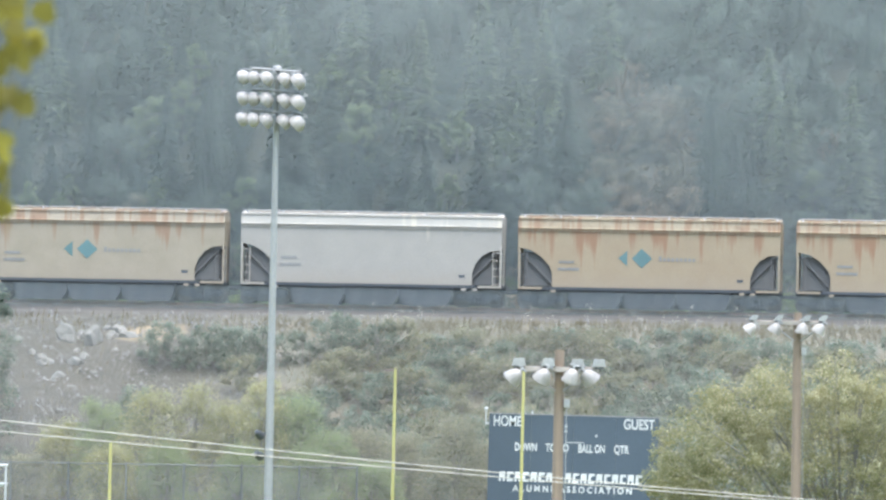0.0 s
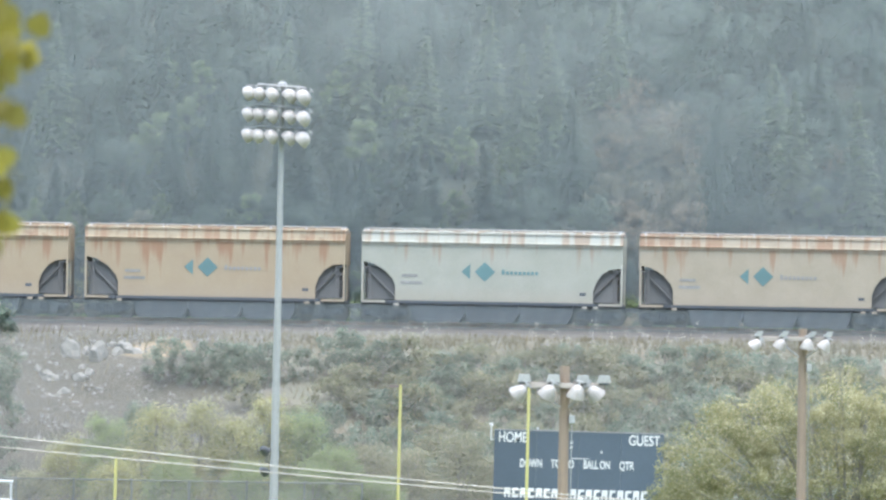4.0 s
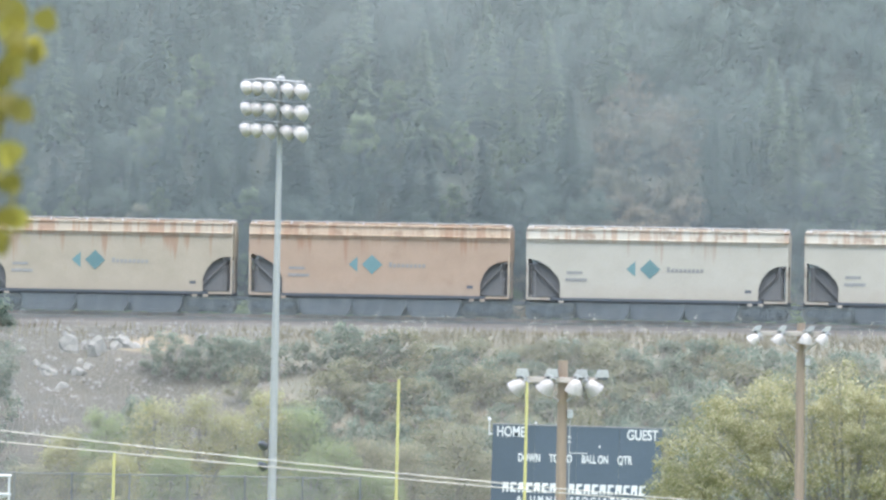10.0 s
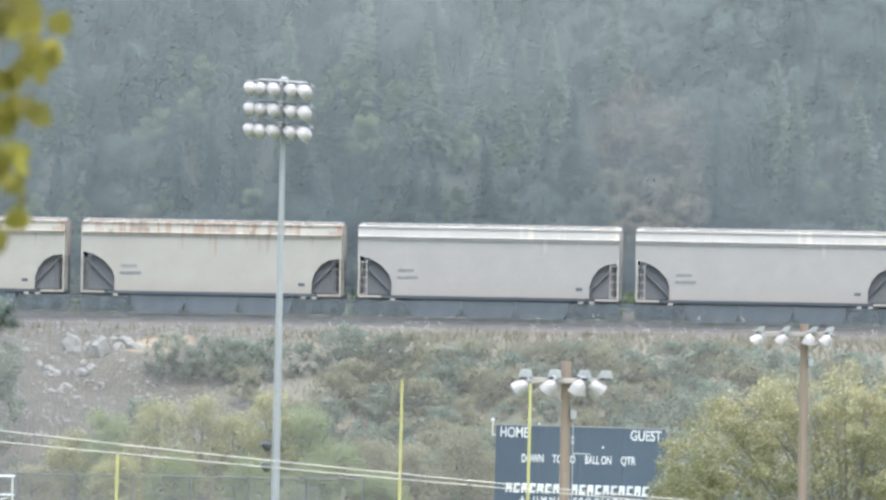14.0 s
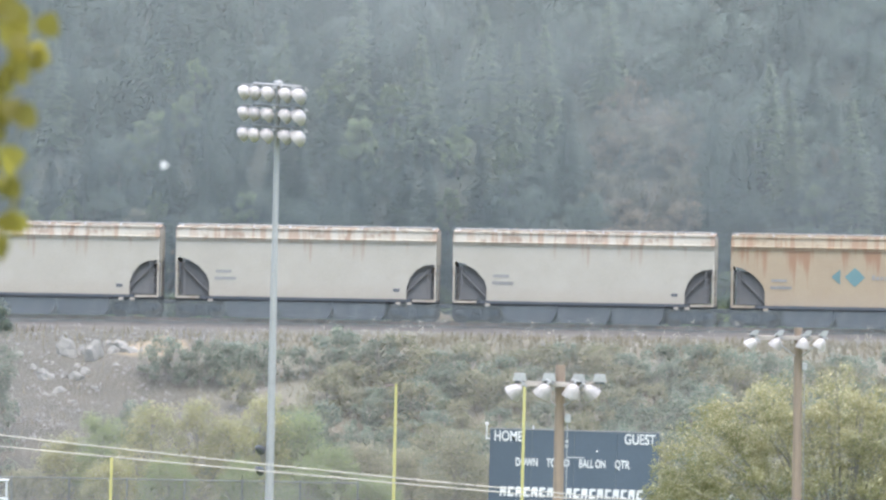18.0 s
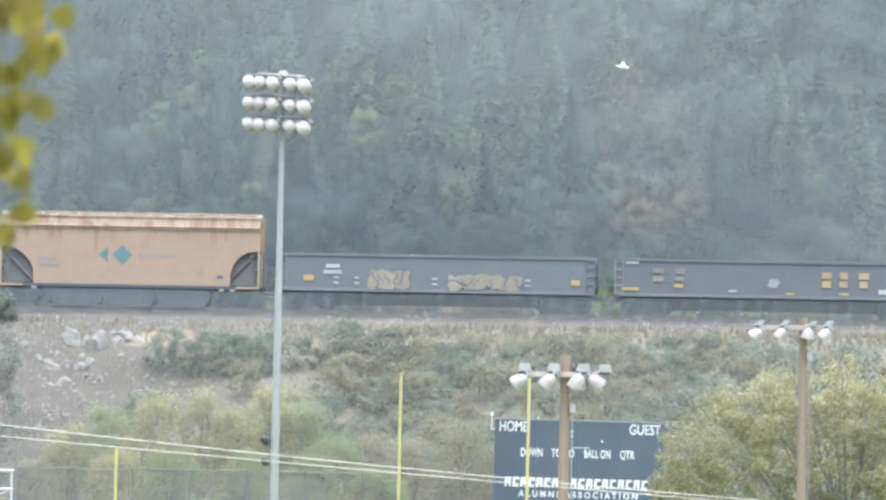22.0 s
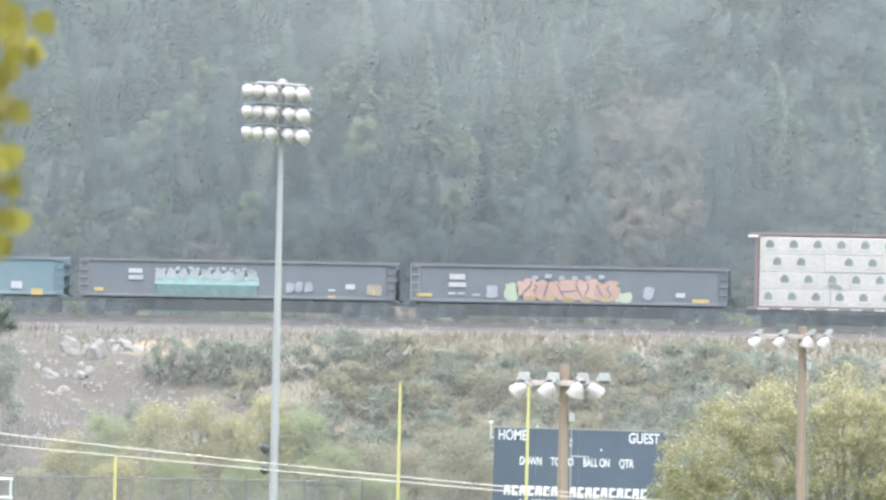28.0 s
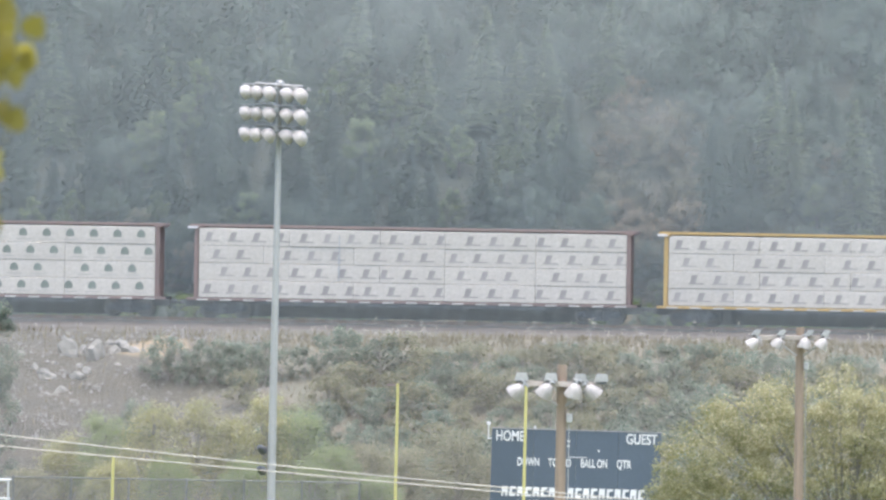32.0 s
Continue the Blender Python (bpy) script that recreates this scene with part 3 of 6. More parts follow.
def hopper_wagon(place, tone, logo, label, ends=None):
    car = thing("hopper_wagon", label, "hopper wagon", "wagons of the train")
    paint, band = PAINT[tone], LIT_BAND[tone]
    trim = LIT_BAND[ends] if ends else band
    shared("side_panel", "hopper_side_near", hopper_side(-1.5, -1.44), paint, car)
    shared("side_panel", "hopper_side_far", hopper_side(1.44, 1.5), paint, car)
    shared("top_band", "hopper_band_near", hopper_band(-1), band, car, "upper band coloured paler for the light it catches, with rust marks")
    shared("top_band", "hopper_band_far", hopper_band(1), band, car)
    shared("roof", "hopper_roof", hopper_roof, trim, car)
    for s in (-1, 1):
        shared("end_wall", "hopper_end%d" % s, hopper_end(s), paint, car)
        shared("slope_sheet", "slope_sheet%d" % s, slope_sheet(s), SLOPE, car, "dark sloping sheet with an added box filling the end recess")
        shared("ladder", "end_ladder", ladder, trim, car, at=pose(s * (HALF + 0.08), -1.15 * s, 1.1, 0, 0, 90))
        for y in (-1.47, 1.47):
            shared("side_ladder", "side_ladder", side_ladder, trim if tone == "white" else SLOPE, car, at=pose(s * 6.78, y * 0.985, 1.12))
            bm_at = pose(s * 6.99, y, 1.12)
            shared("corner_post", "corner_post", lambda: box(bmesh.new(), -0.05, 0.05, -0.04, 0.04, 0, 2.19), trim, car, at=bm_at)
            shared("step_board", "step_board", lambda: box(bmesh.new(), -0.62, 0.62, -0.06, 0.06, -0.02, 0.1), trim, car, at=pose(s * 6.38, y, 1.08))
    shared("underframe", "hopper_sill", hopper_sill, STEEL_DARK, car)
    for x in (-3.55, 0, 3.55):
        shared("outlet_bay", "outlet_bay", outlet_bay, STEEL_DARK, car, at=pose(x * 0.82, 0, 0))
    # board added to block the view below the wagon; its dark imitates shade
    shared("brake_rod", "brake_rod", lambda: box(bmesh.new(), -6.6, 6.6, 0.34, 0.46, 0.1, 0.8), STEEL_DARK, car)
    shared("band_lip", "band_lip", lambda: box(bmesh.new(), -6.95, 6.95, -1.57, -1.502, 4.19, 4.225), trim, car)
    for x in (-5.15, 5.0, 5.6):
        shared("stirrup", "stirrup", lambda: box(bmesh.new(), -0.13, 0.13, -0.03, 0.03, 0.9, 1.03, 0.01), trim, car, at=pose(x, -1.5, 0))
    for k in range(10):
        shared("hatch", "hatch", hatch, trim, car, at=pose(-6.1 + k * 1.355, 0, 4.98))
    shared("running_board", "running_board", running_board, WHITE_RAIL, car, "pale roof walkway")
    bogies(car, (-5.75, 5.75))
    couplers(car, HALF + 0.08)
    if logo:
        shared("logo", "diamond_logo", diamond_logo, LOGO, car, "teal diamond decal")
        shared("logo", "half_diamond", half_diamond, LOGO, car, "teal half-diamond decal")
        bars(car, "lettering", "wordmark", [(0.6 + k * 0.225, 2.76 + (0.04 if k == 0 else 0), 0.16, 0.18 if k else 0.27) for k in range(9)], LOGO if tone == "grey" else MARK, -1.51)
    bars(car, "stencil", "reporting_marks", [(-4.45, 2.55, 0.85, 0.14)], MARK, -1.51, "grey stencilled marks")
    bars(car, "stencil", "number_bar", [(-4.35, 2.17, 1.15, 0.15)], MARK, -1.51, "grey stencilled marks")
    bars(car, "stencil", "data_plate", [(4.9, 1.68, 0.34, 0.16)], STEEL_DARK, -1.51)
    MOVING.append((car, place))
    return car


CREAM = "cream hopper wagon with rust runs, teal diamonds, coupled in a train"
AMBER = "amber-stained cream hopper wagon, heavy rust runs, teal diamonds"
ORANGE = "orange-faded hopper wagon with rusty side and dull teal diamonds"
IVORY = "plain off-white hopper wagon, rust specks along the top band"
HOPPERS = [
    ("cream", True, CREAM), ("white", False, "clean white hopper wagon with dark end platforms"), ("amber", True, AMBER), ("amber", True, AMBER),
    ("amber", True, AMBER), ("grey", True, "pale grey-green hopper wagon with teal diamonds"), ("cream", True, CREAM), ("orange", True, ORANGE),
    ("rusted", False, "dark rusted hopper wagon with pale ends and roof"), ("cream", True, CREAM), ("orange", True, ORANGE),
    ("ivory", True, "off-white hopper wagon with teal diamonds, rust-specked top band"), ("ivory", False, IVORY), ("ivory", False, IVORY),
    ("white", False, "clean white hopper wagon with dark end platforms"), ("white", False, "clean white hopper wagon with dark end platforms"),
    ("ivory", False, IVORY), ("ivory", False, IVORY), ("ivory", False, IVORY), ("amber", True, AMBER), ("orange", True, ORANGE),
]
for k, (tone, logo, label) in enumerate(HOPPERS):
    hopper_wagon(-25.6 + 14.98 * k + HALF, tone, logo, label, "white" if tone == "rusted" else None)


def gondola_side(y, side):
    def build():
        bm = bmesh.new()
        box(bm, -8.5, 8.5, y - 0.03, y + 0.03, 1.1, 2.92)
        box(bm, -8.55, 8.55, y - 0.07 + side * 0.03, y + 0.07 + side * 0.03, 2.92, 3.05, 0.02)
        box(bm, -8.5, 8.5, y - 0.05 + side * 0.04, y + 0.05 + side * 0.04, 1.02, 1.18, 0.02)
        return bm
    return build


def gondola_rib():
    bm = bmesh.new()
    prism(bm, ((-0.09, 1.19), (0.09, 1.19), (0.06, 2.9), (-0.06, 2.9)), -0.06, 0.06)
    return bm


def gondola_floor():
    bm = bmesh.new()
    box(bm, -8.46, 8.46, -1.4, 1.4, 1.05, 1.13)
    box(bm, -8.7, 8.7, -0.3, 0.3, 0.75, 1.04)
    for x in (-4, -2, 0, 2, 4):
        box(bm, x - 0.08, x + 0.08, -1.4, 1.4, 0.85, 1.04)
    return bm


def gondola_end(s):
    def build():
        bm = bmesh.new()
        box(bm, s * 8.46, s * 8.53, -1.4, 1.4, 1.05, 3.0)
        for z in (1.5, 2.1, 2.7):
            box(bm, s * 8.54, s * 8.62, -1.38, 1.38, z - 0.06, z + 0.06)
        box(bm, s * 8.3, s * 8.75, -1.4, 1.4, 0.95, 1.04)
        return bm
    return build


def letters(seed, x0, x1, z0, z1, n, overlap=1.1, layer=-1.545):
    """Fat sprayed letters side by side, each one a rounded, dented mass; a builder for each."""
    rnd = random.Random(seed)
    cell = (x1 - x0) / n
    built = []
    for i in range(n):
        cx, cz = x0 + (i + 0.5) * cell, (z0 + z1) / 2 + rnd.uniform(-0.06, 0.06)
        wide, tall, lean = cell * overlap / 2, (z1 - z0) / 2 * rnd.uniform(0.86, 1.0), rnd.uniform(-0.1, 0.18)
        dents = [(rnd.uniform(0, 6.283), rnd.uniform(0.15, 0.42)) for _ in range(5)]
        rim = []
        for j in range(28):
            t = 6.283 * j / 28
            r = 1.0 - max(d * max(0.0, 1 - abs((t - c + 3.1416) % 6.283 - 3.1416) / 0.33) for c, d in dents)
            u, v = math.copysign(abs(math.cos(t)) ** 0.55, math.cos(t)), math.copysign(abs(math.sin(t)) ** 0.55, math.sin(t))
            rim.append((cx + u * wide * r + lean * v * tall, cz + v * tall * r))
        y = layer - 0.003 * (i % 3)
        built.append(lambda rim=rim, y=y: prism(bmesh.new(), rim, y - 0.004, y + 0.012))
    return built


def strokes(seed, x0, x1, z0, z1, n, fat=0.035, layer=-1.565):
    """Bent sprayed lines; a builder for each."""
    rnd = random.Random(seed)
    built = []
    for i in range(n):
        cx = x0 + (x1 - x0) * (i + rnd.uniform(0.2, 0.8)) / n
        cz, half = rnd.uniform(z0 * 0.55 + z1 * 0.45, z0 * 0.45 + z1 * 0.55), (z1 - z0) * rnd.uniform(0.22, 0.48)
        bend, lean = rnd.uniform(-0.22, 0.22), rnd.uniform(-0.25, 0.25)
        if rnd.random() < 0.3:
            spine = [Vector((cx + half * (k / 3 - 1), 0, cz + bend * math.sin(k * 0.8))) for k in range(7)]
        else:
            spine = [Vector((cx + lean * (k / 3 - 1) + bend * math.sin(k * 1.05), 0, cz + half * (k / 3 - 1))) for k in range(7)]
        left, right = [], []
        for k, p in enumerate(spine):
            d = (spine[min(k + 1, 6)] - spine[max(k - 1, 0)]).normalized() * fat * (0.6 if k in (0, 6) else 1.0)
            left.append((p.x - d.z, p.z + d.x))
            right.append((p.x + d.z, p.z - d.x))
        y = layer - 0.002 * (i % 2)
        built.append(lambda rim=left + right[::-1], y=y: prism(bmesh.new(), rim, y - 0.002, y + 0.012))
    return built


def crest(seed, x0, x1, z0, z1, bumps, layer=-1.555):
    """One long sprayed mass with a flat foot and a lobed top."""
    rnd = random.Random(seed)
    rim = [(x0, z0), (x1, z0)]
    cell = (x1 - x0) / bumps
    for i in range(bumps)[::-1]:
        h = (z1 - z0) * rnd.uniform(0.78, 1.0)
        for k in range(6)[::-1]:
            rim.append((x0 + (i + (k + 0.5) / 6) * cell, z0 + h * (0.72 + 0.28 * math.sin(math.pi * (k + 0.5) / 6))))
    return [lambda: prism(bmesh.new(), rim, layer - 0.004, layer + 0.014)]


def gondola_wagon(place, paint, label, marks):
    car = thing("gondola_wagon", label, "gondola wagon", "wagons of the train")
    shared("side_wall", "gondola_near", gondola_side(-1.46, -1), paint, car)
    shared("side_wall", "gondola_far", gondola_side(1.46, 1), paint, car)
    for k in range(13):
        x = -8.1 + k * 1.35
        shared("rib", "gondola_rib", gondola_rib, paint, car, at=pose(x, 1.55, 0))
    for s in (-1, 1):
        shared("end_wall", "gondola_end%d" % s, gondola_end(s), paint, car)
        for y in (-1.5, 1.5):
            shared("side_ladder", "gondola_ladder", side_ladder, MARK if s < 0 else paint, car, at=pose(s * 8.3, y * 1.03, 1.05))
    shared("floor", "gondola_floor", gondola_floor, STEEL_DARK, car)
    top = "brown_rim" if paint is GONDOLA else "teal_rim"
    for y in (-1.5, 1.5):
        shared("top_rail", top + str(y), lambda y=y: box(bmesh.new(), -8.55, 8.55, y - 0.06, y + 0.06, 3.055, 3.09), RED_OXIDE, car, "rusty top rail")
    # added dark board in place of the shade under the floor
    shared("brake_rod", "gondola_shade_board", lambda: box(bmesh.new(), -6.0, 6.0, 0.34, 0.46, 0.3, 0.9), STEEL_DARK, car)
    bogies(car, (-6.9, 6.9))
    couplers(car, 8.72)
    for name, material, build, mark_label in marks:
        for b in build if isinstance(build, list) else [build]:
            part(name, b(), material, car, mark_label)
    MOVING.append((car, place))


def dashes(spots, y=-1.545):
    return [lambda x=x, z=z, w=w, h=h: box(bmesh.new(), x - w / 2, x + w / 2, y - 0.006, y + 0.006, z - h / 2, z + h / 2) for x, z, w, h in spots]


def stencil(x, z):
    return dashes([(x + 0.3, z + 0.2, 0.75, 0.2), (x + 0.3, z - 0.12, 1.0, 0.2)])


def panel(x0, x1, z0, z1, y=-1.545):
    return dashes([((x0 + x1) / 2, (z0 + z1) / 2, x1 - x0, z1 - z0)], y)


G = -8.5
WG = "white stencilled marks"
gondola_wagon(289.1 + 8.55, GONDOLA, "black gondola wagon with sand-coloured graffiti and white stencils", [
    ("stencil", MARK_WHITE, stencil(G + 2.6, 2.2), WG),
    ("stencil", MARK_WHITE, dashes([(G + k, 1.65 + d, 0.28, 0.1) for k in (3.1, 4.2, 8.4, 13.4) for d in (-0.14, 0.14)]), WG),
    ("stencil", MARK_YELLOW, dashes([(G + 1.6, 1.75, 0.55, 0.3), (G + 16.0, 1.7, 0.45, 0.3)]), "yellow reflector patches"),
    ("graffiti", SPRAY_SAND, letters(1, G + 4.9, G + 7.0, 1.2, 2.35, 3, 1.3), "sand-coloured spray graffiti"),
    ("graffiti", GONDOLA, strokes(101, G + 5.0, G + 6.9, 1.25, 2.3, 5), "thin dark graffiti linework"),
    ("graffiti", SPRAY_SAND, letters(2, G + 11.3, G + 13.1, 1.15, 2.05, 2, 1.15), "sand-coloured spray graffiti"),
    ("graffiti", GONDOLA, strokes(102, G + 11.3, G + 13.0, 1.2, 2.0, 3), "thin dark graffiti linework"),
    ("graffiti", SPRAY_SAND, letters(3, G + 9.1, G + 11.3, 1.15, 2.1, 3, 1.1), "sand-coloured spray graffiti"),
    ("graffiti", GONDOLA, strokes(103, G + 9.2, G + 11.0, 1.2, 2.1, 4), "thin dark graffiti linework"),
])
gondola_wagon(307.25 + 8.55, GONDOLA, "black gondola wagon with orange block letters and yellow reflectors", [
    ("stencil", MARK_YELLOW, dashes([(G + 0.8, 1.45, 0.95, 0.15), (G + 3.4, 1.65, 0.5, 0.18), (G + 9.4, 1.32, 0.45, 0.12), (G + 12.3, 1.35, 0.5, 0.12), (G + 15.9, 1.35, 1.0, 0.12)]), "yellow reflector strips"),
    ("stencil", MARK_WHITE, dashes([(G + 6.3, 1.42, 0.42, 0.12), (G + 0.9, 2.85, 0.7, 0.1), (G + 14.4, 1.5, 0.5, 0.25)]), WG),
    ("lettering", SPRAY_FADED, dashes([(G + 2.3, 2.45, 0.6, 0.28), (G + 2.3, 2.0, 0.6, 0.28), (G + 3.45, 2.45, 0.5, 0.28), (G + 3.45, 2.02, 0.45, 0.25)]), "faded tan block lettering"),
    ("lettering", SPRAY_ORANGE, dashes([(G + 11.35, 2.33, 0.52, 0.36), (G + 11.35, 1.87, 0.48, 0.36), (G + 12.27, 2.33, 0.42, 0.36), (G + 12.27, 1.87, 0.46, 0.36), (G + 13.35, 2.33, 0.56, 0.36), (G + 13.35, 1.87, 0.46, 0.36)]), "orange block lettering"),
    ("stencil", SPRAY_ORANGE, dashes([(G + 15.7, 2.15, 0.35, 0.4)]), "orange patch"),
    ("graffiti", SPRAY_GREY, letters(5, G + 8.1, G + 8.9, 1.6, 2.1, 1, 0.8), "faded grey scrawl"),
])
gondola_wagon(325.25 + 8.55, GONDOLA, "black gondola wagon with one big white graffiti piece", [
    ("stencil", MARK_WHITE, panel(G + 2.1, G + 2.9, 2.35, 2.65), WG),
    ("stencil", MARK_WHITE, panel(G + 2.05, G + 2.95, 2.0, 2.25), WG),
    ("stencil", MARK_YELLOW, dashes([(G + 1.6, 1.55, 0.5, 0.22), (G + 8.2, 1.5, 0.5, 0.2), (G + 15.4, 1.6, 0.5, 0.25)]), "yellow reflector patches"),
    ("graffiti", SPRAY_WHITE, letters(6, G + 5.2, G + 8.1, 1.12, 2.5, 3, 1.0), "chunky white graffiti"),
    ("graffiti", GONDOLA, strokes(106, G + 5.3, G + 8.0, 1.3, 2.3, 6, 0.045), "thin dark graffiti linework"),
    ("graffiti", SPRAY_LIME, letters(7, G + 4.3, G + 5.2, 1.2, 1.75, 1, 0.95), "lime spray graffiti"),
])
gondola_wagon(343.15 + 8.55, TEAL_PAINT, "pale teal gondola wagon covered in pale graffiti", [
    ("stencil", MARK_WHITE, dashes([(G + 2.2, 1.95, 1.1, 0.36), (G + 2.1, 2.4, 0.9, 0.16)]), WG),
    ("stencil", MARK_WHITE, panel(G + 4.3, G + 5.05, 1.75, 2.35), "pale square panel"),
    ("stencil", MARK_WHITE, panel(G + 9.7, G + 10.3, 2.2, 2.75), "pale square panel"),
    ("stencil", MARK_WHITE, panel(G + 14.2, G + 14.8, 1.35, 1.75), "pale square panel"),
    ("stencil", MARK_YELLOW, dashes([(G + 0.9, 1.25, 0.6, 0.3), (G + 3.5, 1.3, 0.5, 0.25), (G + 13.0, 1.2, 0.45, 0.2), (G + 15.6, 1.2, 0.65, 0.35)]), "yellow reflector patches"),
    ("graffiti", SPRAY_WHITE, letters(8, G + 5.5, G + 10.2, 1.16, 2.55, 6, 1.25), "pale grey-white graffiti"),
    ("graffiti", SPRAY_GREY, strokes(108, G + 5.6, G + 10.1, 1.2, 2.5, 14, 0.03), "grey graffiti linework"),
    ("graffiti", SLOPE, strokes(118, G + 6.0, G + 10.2, 1.3, 1.9, 4, 0.05), "brown graffiti shading"),
    ("graffiti", SPRAY_WHITE, letters(9, G + 10.9, G + 11.6, 1.1, 2.0, 1, 0.75), "pale grey-white graffiti"),
    ("graffiti", SPRAY_SAND, letters(10, G + 6.3, G + 10.6, 1.16, 1.4, 3, 0.4, -1.575), "sand-coloured fill"),
])
gondola_wagon(361.1 + 8.55, GONDOLA, "black gondola wagon with a long white and mint graffiti", [
    ("stencil", MARK_WHITE, panel(G + 2.6, G + 3.35, 2.3, 2.55), WG),
    ("stencil", MARK_WHITE, panel(G + 2.6, G + 3.4, 1.95, 2.2), WG),
    ("stencil", MARK_YELLOW, dashes([(G + 1.0, 1.4, 0.5, 0.2), (G + 13.6, 1.2, 0.4, 0.12), (G + 16.0, 1.45, 0.4, 0.3)]), "yellow reflector patches"),
    ("graffiti", SPRAY_TEAL, crest(11, G + 4.1, G + 9.6, 1.12, 2.0, 5, -1.545), "dark teal graffiti fade"),
    ("graffiti", SPRAY_MINT, crest(31, G + 4.0, G + 9.7, 1.72, 2.45, 7, -1.555), "mint green graffiti fill"),
    ("graffiti", SPRAY_WHITE, letters(12, G + 4.0, G + 9.6, 1.95, 2.55, 9, 0.85, -1.575), "white graffiti letters"),
    ("graffiti", SPRAY_WHITE, letters(32, G + 4.0, G + 9.4, 2.45, 2.66, 15, 0.8, -1.575), "white graffiti dots"),
    ("graffiti", SPRAY_GREY, letters(13, G + 11.1, G + 12.6, 1.4, 2.0, 3, 0.9), "grey graffiti tag"),
    ("stencil", MARK_WHITE, dashes([(G + 14.6, 1.75, 0.5, 0.28), (G + 13.6, 1.55, 0.35, 0.1)]), WG),
    ("graffiti", SPRAY_SAND, letters(14, G + 15.5, G + 16.3, 1.3, 2.0, 2, 1.0), "small sand-coloured tag"),
])
gondola_wagon(379.0 + 8.55, GONDOLA, "black gondola wagon with coral and lime graffiti", [
    ("stencil", MARK_WHITE, panel(G + 2.05, G + 2.9, 2.25, 2.55), WG),
    ("stencil", MARK_WHITE, panel(G + 2.0, G + 2.95, 1.85, 2.1), WG),
    ("stencil", MARK_WHITE, dashes([(G + 2.2, 1.5, 0.4, 0.1), (G + 2.7, 1.5, 0.4, 0.1), (G + 3.5, 1.45, 0.4, 0.1), (G + 14.5, 1.6, 0.5, 0.25)]), WG),
    ("stencil", MARK_YELLOW, dashes([(G + 0.7, 1.4, 0.8, 0.18), (G + 15.6, 1.3, 0.9, 0.2)]), "yellow reflector strips"),
    ("graffiti", SPRAY_CORAL, letters(15, G + 5.8, G + 11.1, 1.15, 2.4, 5, 1.3), "coral red graffiti"),
    ("graffiti", SPRAY_ORANGE, letters(35, G + 5.9, G + 11.0, 1.14, 1.45, 5, 0.7, -1.558), "orange graffiti fade"),
    ("graffiti", GONDOLA, strokes(25, G + 6.0, G + 11.0, 1.25, 2.3, 9, 0.03, -1.575), "thin black graffiti linework"),
    ("graffiti", SPRAY_LIME, letters(16, G + 5.0, G + 5.8, 1.12, 2.2, 1, 1.0), "lime graffiti letter"),
    ("graffiti", SPRAY_LIME, letters(17, G + 11.0, G + 11.9, 1.12, 1.75, 1, 1.0), "lime graffiti letter"),
    ("graffiti", SPRAY_WHITE, letters(18, G + 6.3, G + 10.6, 2.35, 2.6, 6, 0.5, -1.57), "white graffiti highlights"),
    ("graffiti", SPRAY_GREY, letters(19, G + 4.0, G + 4.7, 1.25, 2.0, 1, 1.0), "grey star-shaped tag"),
    ("graffiti", SPRAY_GREY, letters(20, G + 12.5, G + 13.1, 1.25, 2.0, 1, 1.0), "grey star-shaped tag"),
])


# lumber wagons: a spine with bulkheads and four tiers of wrapped timber on each side
def lumber_skirt():
    return prism(bmesh.new(), [(-8.6, 0.99), (8.6, 0.99), (7.6, 0.72), (-7.6, 0.72)], -0.03, 0.03)


def lumber_spine():
    bm = bmesh.new()
    box(bm, -11.5, 11.5, -0.2, 0.2, 4.88, 5.06, 0.02)
    for k in range(12):
        box(bm, -11.4 + k * 2.073, -11.3 + k * 2.073, -0.06, 0.06, 1.09, 4.88)
    return bm


def lumber_top():
    bm = bmesh.new()
    prism(bm, ((-12.1, 4.93), (12.1, 4.93), (12.1, 5.06), (-12.1, 5.06)), -1.1, -0.205)
    prism(bm, ((-12.1, 4.93), (12.1, 4.93), (12.1, 5.06), (-12.1, 5.06)), 0.205, 1.1)
    return bm


def bulkhead(car, s, paint):
    """An end wall: a plate, five posts on its outer face and a cap."""
    wall = shared("bulkhead", "bulkhead%d" % s, lambda: box(bmesh.new(), s * 11.56, s * 11.64, -1.4, 1.4, 1.09, 4.825), paint, car)
    for y in (-1.36, -0.7, 0, 0.7, 1.36):
        shared("post", "bulkhead_post%d" % s, lambda: box(bmesh.new(), s * 11.645, s * 11.78, -0.06, 0.06, 1.095, 4.825), paint, wall, at=pose(0, y, 0))
    if s < 0:
        shared("cap_tip", "bulkhead_cap_tip", lambda: box(bmesh.new(), -12.15, -11.6, -1.52, -1.46, 4.81, 4.93, 0.01), WHITE_RAIL, wall, "white-painted cap end")
    shared("cap", "bulkhead_cap%d" % s, lambda: box(bmesh.new(), s * 11.5, s * 11.95, -1.45, 1.45, 4.83, 4.92), paint, wall)


def bundle(length):
    def build():
        bm = bmesh.new()
        box(bm, -length / 2 + 0.004, length / 2 - 0.004, -0.58, 0.58, 0.01, 0.928, 0.014)
        return bm
    return build


